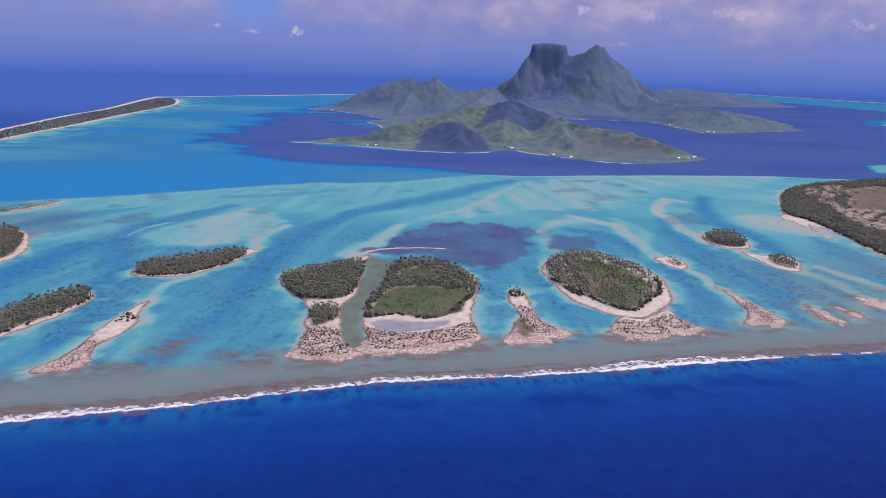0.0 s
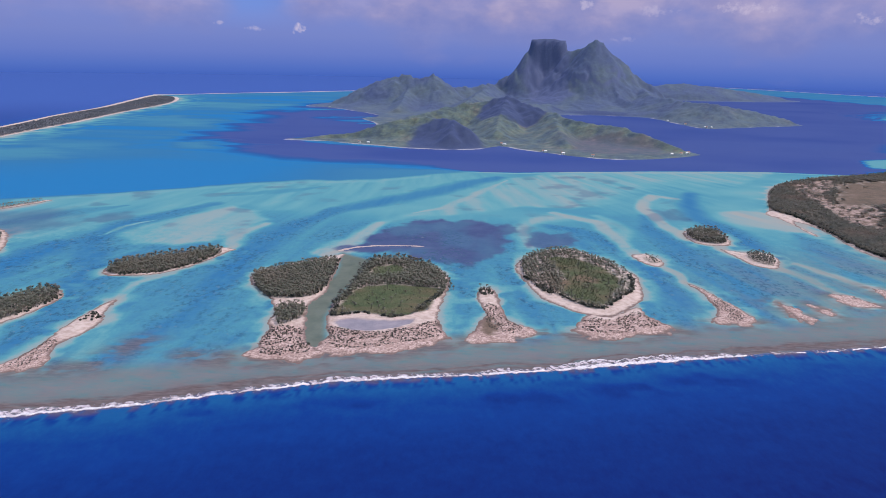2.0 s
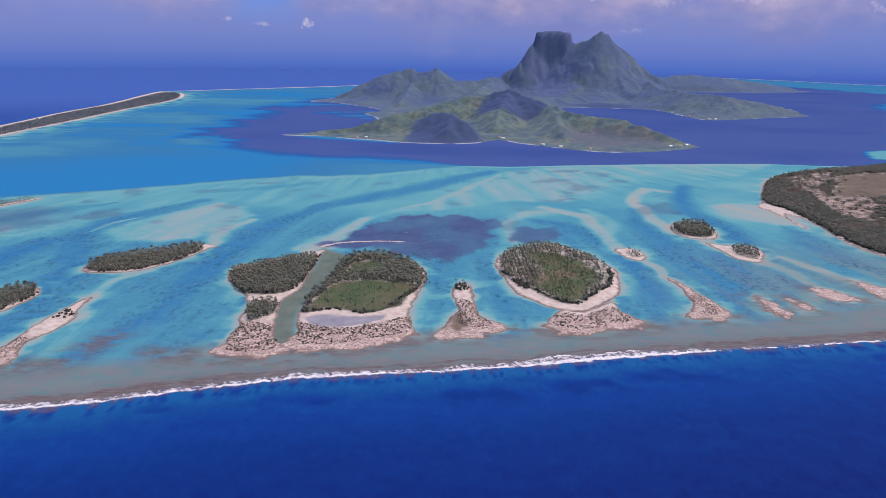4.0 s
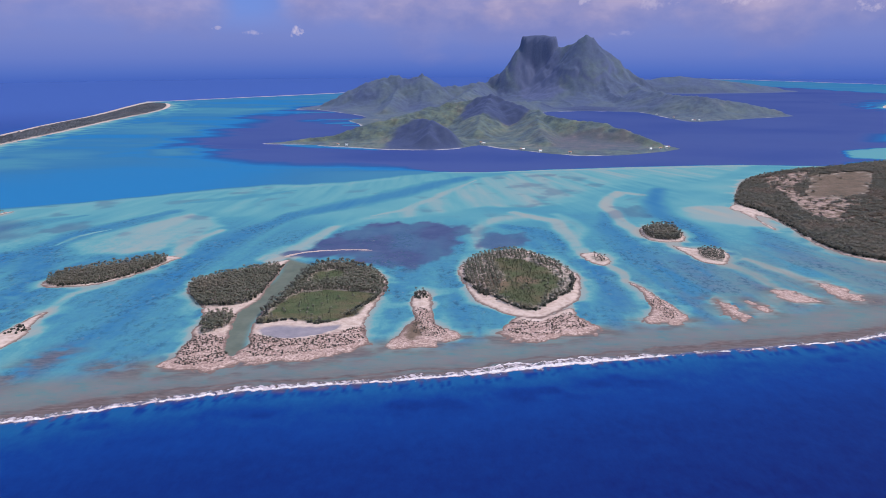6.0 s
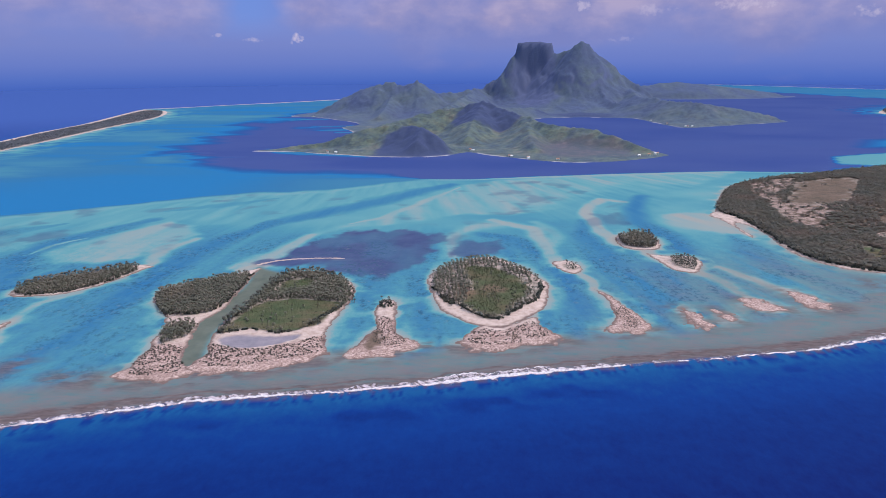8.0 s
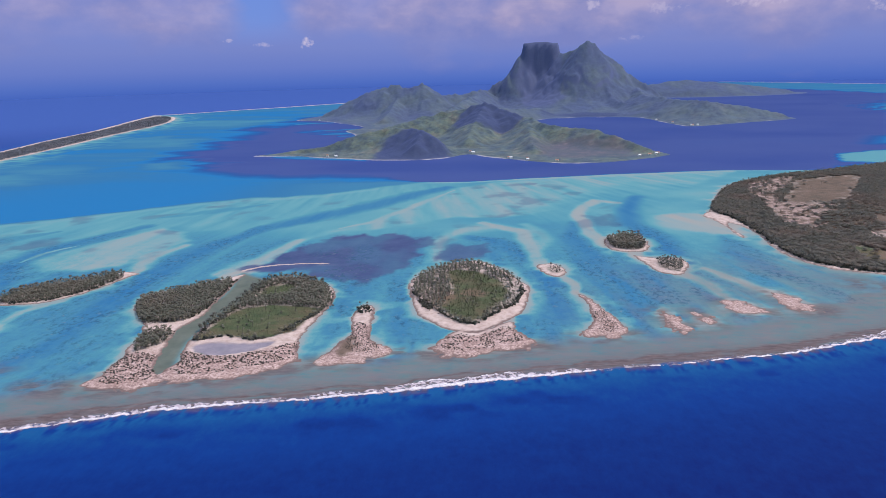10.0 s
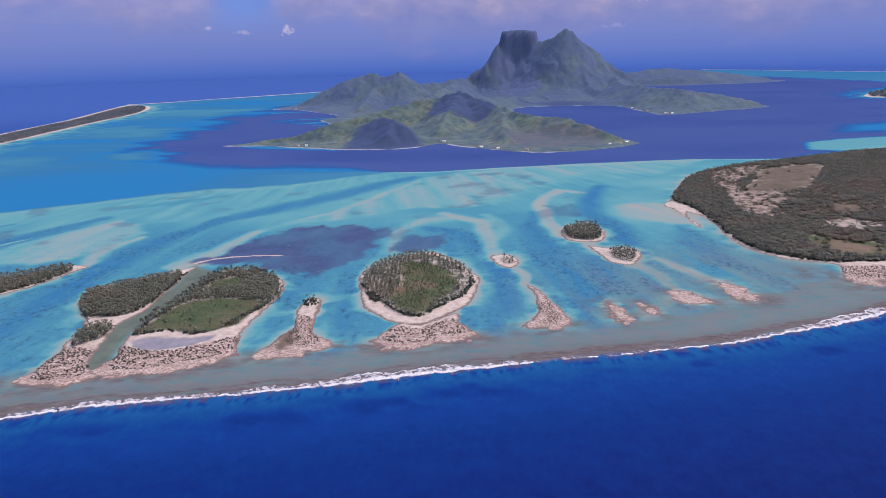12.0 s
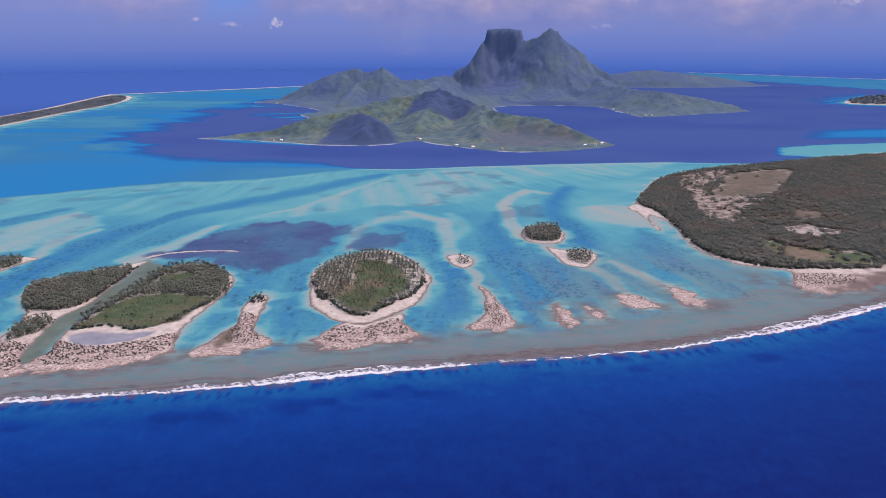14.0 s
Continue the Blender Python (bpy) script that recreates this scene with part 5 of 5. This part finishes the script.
shrubs("round_grove", [(108, 398), (116, 407), (130, 406), (146, 420), (152, 408), (154, 396), (124, 382), (108, 386)], 1.55, 35, 0.5, 1.2, "dark beach shrubs dotted over pale rubble", clustered, BANK_LEAF)
shrubs("palm_spit", [(50, 424), (58, 424), (62, 404), (72, 386), (64, 378), (52, 384), (50, 400)], 1.8, 36, 0.5, 1.1, "dark beach shrubs dotted over pale rubble", None, BANK_LEAF)
shrubs("bank_a", [(202, 440), (204, 420), (200, 410), (212, 412), (213, 430), (208, 448)], 1.6, 37, 0.45, 1.0, "tiny salt shrubs on the rubble bank", None, BANK_LEAF)
shrubs("long_motu", [(420, 518), (440, 512), (470, 508), (462, 492), (432, 484), (424, 496)], 2.4, 38, 0.7, 1.2, "dark beach shrubs dotted over pale rubble", None, BANK_LEAF)
shrubs("west_spit", [(-190, 350), (-183, 348), (-182, 332), (-182, 320), (-192, 316), (-191, 334)], 1.9, 39, 0.45, 1.0, "tiny salt shrubs on the rubble bank", None, BANK_LEAF)

shrubs("west_spit", [(-187, 392), (-179, 390), (-178, 380), (-188, 378)], 3.0, 50, 1.2, 2.4, "dark green bushes on the sand spit")
shrubs("palm_spit", [(48, 459), (56, 454), (57, 446), (48, 444)], 1.8, 51, 1.2, 2.2, "dark green bushes round the palms on the spit")
shrubs("tiny_sand", [(184, 547), (192, 546), (193, 534), (185, 534)], 3.2, 52, 0.8, 1.5, "dark green bushes under the palms")
shrubs("grove_sand", VEG["grove_sand"], 4.2, 53, 0.8, 1.5, "dark green bushes under the palms")

# woods of the large motus
open_land = outside_of(VEG["long_field"], VEG["long_bare"], VEG["long_rust"], chance=0.008, rag=14.0)
half_open = outside_of(VEG["long_sandy"], VEG["long_grass"], VEG["long_rocky"], VEG["long_track"], chance=0.13, rag=24.0)
thin_wood = outside_of(VEG["long_thin"], chance=0.5, rag=24.0)
view_side = lambda x, y, r: open_land(x, y, r) & half_open(x, y, r) & thin_wood(x, y, r) & (x < 900)
X, Y = strew(VEG["long_motu"], 3.3, 41, 0.95, view_side)
strew_mesh("woods", CANOPY, [MOTU_LEAF, BARK], "long_motu", X, Y, 42, 0.95, 1.7, "grey-green mixed woods covering the motu", "woods")
X, Y = strew(VEG["long_motu"], 8.0, 43, 1.0, view_side)
strew_mesh("palm_grove", JOINED_PALMS, PALM_MATS, "long_motu", X, Y, 44, 0.8, 1.2, "coconut palms standing among the woods", "palm grove")
X, Y = strew(VEG["outer_motu"], 3.6, 45, 1.0)
strew_mesh("woods", TINY, [HAZED_LEAF, BARK], "outer_motu", X, Y, 46, 0.55, 1.2, "low dark woods on the barrier motu", "woods")
X, Y = strew(VEG["east_motu"], 12.0, 47, 0.9)
strew_mesh("woods", TINY, [HAZED_LEAF, BARK], "east_motu", X, Y, 48, 2.0, 3.2, "low dark woods on the far motu", "woods")


# ---- the high island ----
COAST = [(-280, 1262), (-210, 1252), (-143, 1218), (-51, 1185), (21, 1173), (73, 1189), (107, 1237), (149, 1194), (210, 1140), (285, 1106), (362, 1130), (440, 1182),
         (440, 1215), (400, 1330), (370, 1480), (310, 1640), (280, 1800), (291, 1917), (388, 1958), (492, 1944), (560, 1905), (586, 1737), (617, 1655), (740, 1714), (905, 1800),
         (880, 1920), (780, 2100), (760, 2500), (600, 2900), (200, 2950), (-150, 2600), (-330, 2250), (-400, 2050), (-330, 2010), (-239, 1912), (-160, 1781), (-190, 1700),
         (-150, 1600), (-130, 1460), (-190, 1330)]
COAST_CURVE = smooth_closed(COAST, 3)
# ridge lines (x, y, height) and how steeply their flanks fall
RIDGES = []
RIDGES.append(([(278, 2395, 182), (265, 2392, 170), (250, 2390, 146), (234, 2390, 122), (203, 2390, 88), (185, 2388, 84), (164, 2380, 66), (129, 2340, 60), (61, 2250, 50)], 1.5, 0, 0))
RIDGES.append(([(270, 2395, 118), (334, 2390, 122), (390, 2380, 140), (470, 2320, 140), (520, 2310, 120)], 0.85, 0, 0))
RIDGES.append(([(383, 2385, 165), (396, 2370, 170), (436, 2340, 178), (454, 2320, 195), (469, 2310, 206), (487, 2310, 197), (512, 2310, 175), (549, 2310, 150), (572, 2310, 135), (602, 2305, 106), (642, 2290, 76), (676, 2280, 52)], 1.15, 4, 0))
RIDGES.append(([(487, 2310, 150), (500, 2240, 95), (520, 2150, 42), (560, 2060, 24)], 0.7, 0, 0))
RIDGES.append(([(334, 2390, 118), (345, 2280, 60), (370, 2160, 26), (395, 2060, 12)], 0.6, 0, 0))
RIDGES.append(([(-35, 2100, 101), (-48, 2100, 92), (-84, 2100, 86), (-150, 2100, 89), (-183, 2095, 80), (-249, 2080, 50), (-316, 2060, 15)], 0.75, 0, 0))
RIDGES.append(([(-35, 2100, 99), (-18, 2105, 80), (15, 2120, 63), (65, 2150, 61), (114, 2190, 63), (150, 2330, 66)], 0.8, 0, 0))
RIDGES.append(([(-102, 2100, 70), (-110, 1980, 36), (-120, 1860, 14)], 0.6, 0, 0))
RIDGES.append(([(-260, 1275, 3), (-152, 1290, 10), (-95, 1300, 30), (-33, 1310, 41), (27, 1262, 42), (50, 1240, 30), (72, 1222, 16)], 0.72, 0, 0))
RIDGES.append(([(27, 1262, 41), (24, 1215, 24), (20, 1190, 9)], 0.75, 0, 0))
RIDGES.append(([(-33, 1310, 40), (-68, 1450, 26), (-3, 1520, 40), (68, 1560, 54), (141, 1560, 69), (188, 1520, 55), (232, 1480, 44), (247, 1400, 36), (333, 1330, 31), (375, 1280, 21), (415, 1205, 9)], 0.6, 0, 0))
RIDGES.append(([(141, 1560, 71), (120, 1440, 38), (112, 1330, 16)], 0.55, 0, 0))
RIDGES.append(([(232, 1480, 42), (225, 1340, 26), (220, 1220, 10)], 0.5, 0, 0))
RIDGES.append(([(68, 1560, 52), (40, 1700, 38), (94, 1900, 58), (129, 2150, 62)], 0.6, 0, 0))
RIDGES.append(([(94, 1900, 56), (200, 1930, 30), (300, 2010, 22)], 0.5, 0, 0))
RIDGES.append(([(600, 2080, 48), (640, 1990, 46), (655, 1905, 46), (675, 1860, 48), (700, 1835, 46), (779, 1830, 33), (852, 1830, 19), (895, 1815, 6)], 0.5, 0, 0))
RIDGES.append(([(619, 2300, 74), (612, 2180, 54), (600, 2080, 48)], 0.55, 0, 0))
RIDGES.append(([(334, 2400, 110), (330, 2600, 70), (300, 2850, 30)], 0.6, 0, 0))


BLOCK = [([(294, 2400, 203), (318, 2398, 205), (345, 2396, 205), (370, 2390, 202)], 4.5, 17, 1)]


def ridge_height(x, y, ridges):
    h = np.zeros_like(x)
    for line, slope, flat, cap in ridges:
        p = np.array(line, float)
        for i in range(len(p) - 1):
            (ax, ay, az), (bx, by, bz) = p[i], p[i + 1]
            dx, dy = bx - ax, by - ay
            t = np.clip(((x - ax) * dx + (y - ay) * dy) / (dx * dx + dy * dy), 0, 1)
            dist = np.hypot(x - ax - t * dx, y - ay - t * dy)
            dist = np.maximum(dist - flat, 0)
            top = az + (bz - az) * t
            # flanks ease out towards their foot
            hh = top - slope * dist
            hh = np.where(hh < top * 0.35, top * 0.35 * np.exp(np.minimum((hh - top * 0.35) / (top * 0.35 + 1e-6), 0)), hh)
            if cap:
                hh = np.where(dist > 30, 0, hh)
            h = np.maximum(h, hh)
    return h


def island_height(x, y):
    wx = x + (fbm(x / 60, y / 60, 4, 51) - 0.5) * 34
    wy = y + (fbm(x / 60, y / 60, 4, 53) - 0.5) * 34
    s = inside(x + (wx - x) * 0.4, y + (wy - y) * 0.4, COAST_CURVE)
    h = ridge_height(mix(x, wx, 0.42), mix(y, wy, 0.55), RIDGES)
    gully = np.abs(fbm(wx / 45, wy / 45, 4, 55) - 0.5) * 2
    h = h * mix(0.92 + 0.18 * gully, 0.98 + 0.04 * gully, ramp(h, 90, 170))
    h = np.maximum(h, ridge_height(x + (wx - x) * 0.12, y + (wy - y) * 0.3, BLOCK))
    h = h + (fbm(x / 11, y / 11, 4, 57) - 0.5) * 4.5 * ramp(h, 2, 20) + (np.abs(fbm(wx / 24, wy / 24, 3, 58) - 0.5) - 0.12) * 11 * ramp(h, 6, 45) * (1 - 0.7 * ramp(h, 120, 170))
    z = np.where(s > 0, (1.0 + h) * ramp(s, 0, 34) + 0.5 * ramp(s, 0, 6), s * 0.1)
    return z, s


def build_island():
    xs, ys = graded([(-420, 0), (470, 3.4), (920, 4.5)]), graded([(1090, 0), (1600, 3.4), (2450, 5.0), (2960, 14)])
    X, Y = np.meshgrid(xs, ys, indexing="ij")
    Z, s = island_height(X, Y)
    gx, gy = np.gradient(Z, xs, ys)
    steep = np.hypot(gx, gy)
    beach = (1 - ramp(s, 2, 6)) * np.where(Y < 1420, ramp(fbm(X / 40, Y / 40, 3, 61), 0.38, 0.55), 0.8 * ramp(fbm(X / 40, Y / 40, 3, 62), 0.55, 0.68))
    rock = ramp(steep, 1.1, 1.8) * ramp(Z, 40, 80)
    scrub = ramp(inside(X, Y, [(240, 1180), (300, 1160), (390, 1190), (370, 1280), (280, 1330), (220, 1280)]) + (fbm(X / 25, Y / 25, 4, 63) - 0.5) * 60, -20, 20) * 0.8
    low = (Z[:-1, :-1] > -0.6) | (Z[1:, 1:] > -0.6)
    # outlines of the cloud shadow painted onto the slopes
    cloud_shade = np.zeros_like(X)
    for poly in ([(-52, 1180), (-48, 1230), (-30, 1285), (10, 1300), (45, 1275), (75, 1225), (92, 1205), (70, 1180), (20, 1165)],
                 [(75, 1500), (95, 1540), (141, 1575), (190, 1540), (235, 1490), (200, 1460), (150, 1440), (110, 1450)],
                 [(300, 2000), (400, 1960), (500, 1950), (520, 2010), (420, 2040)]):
        cloud_shade = np.maximum(cloud_shade, ramp(inside(X, Y, poly) + (fbm(X / 20, Y / 20, 3, 65) - 0.5) * 24, -8, 8))
    # shadow on the face below the summit, painted in the rock colour
    shaded_face = [(262, 2410), (256, 2330), (262, 2250), (296, 2180), (350, 2160), (392, 2190), (388, 2290), (392, 2410)]
    rock = np.maximum(rock, 0.9 * ramp(inside(X, Y, shaded_face) + (fbm(X / 20, Y / 30, 3, 69) - 0.5) * 40, -10, 14))
    # near slopes stay green, farther ones fade to the haze-blue colour
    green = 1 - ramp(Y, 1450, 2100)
    attrs = {"beach": beach, "rock": rock, "scrub": scrub, "cloud_shade": cloud_shade, "green": green}
    root = new("mountain_island")
    root.location = (250, 1900, 0)
    verts = np.stack([X - 250, Y - 1900, Z], -1).reshape(-1, 3)
    cx, cy, cz = X[:-1, :-1], Y[:-1, :-1], Z[:-1, :-1]
    where = np.full(low.shape, 3)
    where[(cy < 1740) & (cx < 470)] = 0
    where[(cx > 540) & (cy < 2120)] = 1
    where[(cx < 60) & (cy >= 1740)] = 2
    where[(cz > 100) & (cx < 392) & (cy > 2200)] = 4
    where[(cz > 100) & (cx >= 392) & (cy > 2200)] = 5
    for i, name in enumerate(("peninsula", "headland", "shoulder_hill", "lower_slope", "summit_block", "pointed_peak")):
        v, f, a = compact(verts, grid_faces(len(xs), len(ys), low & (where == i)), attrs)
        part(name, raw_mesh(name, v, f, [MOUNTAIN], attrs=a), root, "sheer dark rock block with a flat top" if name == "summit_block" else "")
    tagged(root, "forested volcanic island with a block-shaped summit and pointed peak", "mountain")


build_island()
FAR_RIDGE = [([(700, 2860, 20), (759, 2880, 40), (863, 2900, 52), (951, 2900, 58), (1086, 2900, 47), (1222, 2900, 30), (1330, 2920, 16)], 0.35, 0, 0)]
FAR_COAST = smooth_closed([(620, 2860), (751, 2783), (985, 2760), (1254, 2800), (1420, 2900), (1380, 3000), (1000, 3100), (700, 3000)])


def build_far_island():
    xs, ys = graded([(600, 0), (1450, 8)]), graded([(2740, 0), (3120, 8)])
    X, Y = np.meshgrid(xs, ys, indexing="ij")
    s = inside(X, Y, FAR_COAST)
    Z = np.where(s > 0, (1 + ridge_height(X + (fbm(X / 50, Y / 50, 3, 71) - 0.5) * 30, Y, FAR_RIDGE) * (0.9 + 0.2 * fbm(X / 40, Y / 40, 4, 73))) * ramp(s, 0, 40), s * 0.1)
    zero = np.zeros_like(X)
    low = (Z[:-1, :-1] > -0.8) | (Z[1:, 1:] > -0.8)
    v, f, a = compact(np.stack([X, Y, Z], -1).reshape(-1, 3), grid_faces(len(xs), len(ys), low), {"beach": zero, "rock": zero, "scrub": zero, "cloud_shade": zero, "green": zero})
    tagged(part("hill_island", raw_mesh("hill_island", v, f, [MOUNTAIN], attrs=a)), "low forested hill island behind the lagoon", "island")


build_far_island()

# ---- small things on the far shore ----
def box(bm, cx, cy, z0, sx, sy, sz, top=1.0):
    vs = []
    for z, k in ((z0, 1.0), (z0 + sz, top)):
        for px, py in ((-1, -1), (1, -1), (1, 1), (-1, 1)):
            vs.append(bm.verts.new((cx + px * sx / 2 * k, cy + py * sy / 2 * k, z)))
    for q in ((3, 2, 1, 0), (4, 5, 6, 7), (0, 1, 5, 4), (1, 2, 6, 5), (2, 3, 7, 6), (3, 0, 4, 7)):
        bm.faces.new([vs[i] for i in q])


def gable(bm, sx, sy, z0, rise):
    a = [bm.verts.new(p) for p in ((-sx / 2, -sy / 2, z0), (sx / 2, -sy / 2, z0), (sx / 2, sy / 2, z0), (-sx / 2, sy / 2, z0), (-sx / 2, 0, z0 + rise), (sx / 2, 0, z0 + rise))]
    for q in ((0, 1, 5, 4), (2, 3, 4, 5), (0, 4, 3), (1, 2, 5), (3, 2, 1, 0)):
        bm.faces.new([a[i] for i in q])


def make_house(roof_mat, label):
    root = new("house")
    bm = bmesh.new()
    box(bm, 0, 0, -0.6, 4.2, 3.0, 2.6)
    part("wall", bm_mesh("wall", bm, [WHITE_PAINT]), root)
    bm = bmesh.new()
    gable(bm, 4.9, 3.8, 2.0, 1.3)
    part("roof", bm_mesh("roof", bm, [roof_mat]), root)
    for dx in (-1.2, 1.2):
        bm = bmesh.new()
        box(bm, dx, -1.52, 0.7, 0.8, 0.08, 0.8)
        part("window", bm_mesh("window", bm, [DARK_PAINT]), root)
    bm = bmesh.new()
    box(bm, 0, -1.52, 0.02, 0.7, 0.08, 1.5)
    part("door", bm_mesh("door", bm, [DARK_PAINT]), root)
    return tagged(root, label, "house", group="houses along the far shore")


HOUSES = [make_house(RUST_ROOF, "small white house with a rusty roof near the beach"), make_house(PALE_ROOF, "small white house with a pale roof near the beach")]
SPOTS = [(-132, 1232), (-120, 1226), (110, 1252), (120, 1244), (176, 1176), (184, 1172), (206, 1155), (211, 1150), (252, 1132), (395, 1172), (410, 1182), (418, 1190),
         (428, 1196), (614, 1672), (622, 1668), (630, 1672), (596, 1740), (575, 1830)]
for i, (x, y) in enumerate(SPOTS):
    z = max(0.4, float(island_height(np.array([float(x)]), np.array([float(y)]))[0][0]))
    m = pose(x + (i * 13) % 9 - 4, y, z, 0, 0, (i * 37) % 70 - 35)
    if i < 2:
        HOUSES[i].matrix_basis = m
    else:
        copy_thing(HOUSES[i % 2], m)


def make_boat(x, y, turn, size):
    root = new("boat")
    bm = bmesh.new()
    rows = []
    for t, w in ((-1, 0.55), (-0.5, 0.7), (0.2, 0.68), (0.7, 0.4), (1.05, 0.03)):
        rows.append([bm.verts.new((t * 5, s * w * k, z)) for s, k, z in ((-1, 1, 1.1 + 0.3 * t), (-1, 0.6, -0.3), (1, 0.6, -0.3), (1, 1, 1.1 + 0.3 * t))])
    for a, b in zip(rows, rows[1:]):
        for k in range(3):
            bm.faces.new((a[k], a[k + 1], b[k + 1], b[k]))
        bm.faces.new((a[3], a[0], b[0], b[3]))
    bm.faces.new(rows[0])
    part("hull", bm_mesh("hull", bm, [WHITE_PAINT]), root)
    bm = bmesh.new()
    box(bm, -1, 0, 1.0, 4.5, 1.0, 1.3, 0.85)
    cabin = part("cabin", bm_mesh("cabin", bm, [WHITE_PAINT]), root)
    bm = bmesh.new()
    box(bm, -1, 0, 1.5, 4.2, 1.04, 0.35)
    part("window_band", bm_mesh("window_band", bm, [DARK_PAINT]), cabin, "dark tinted window band")
    root.matrix_basis = pose(x, y, 0, 0, 0, turn)
    root.scale = (size,) * 3
    tagged(root, "white motor yacht at anchor in the lagoon", "boat")


make_boat(-321, 2012, 15, 1.3)
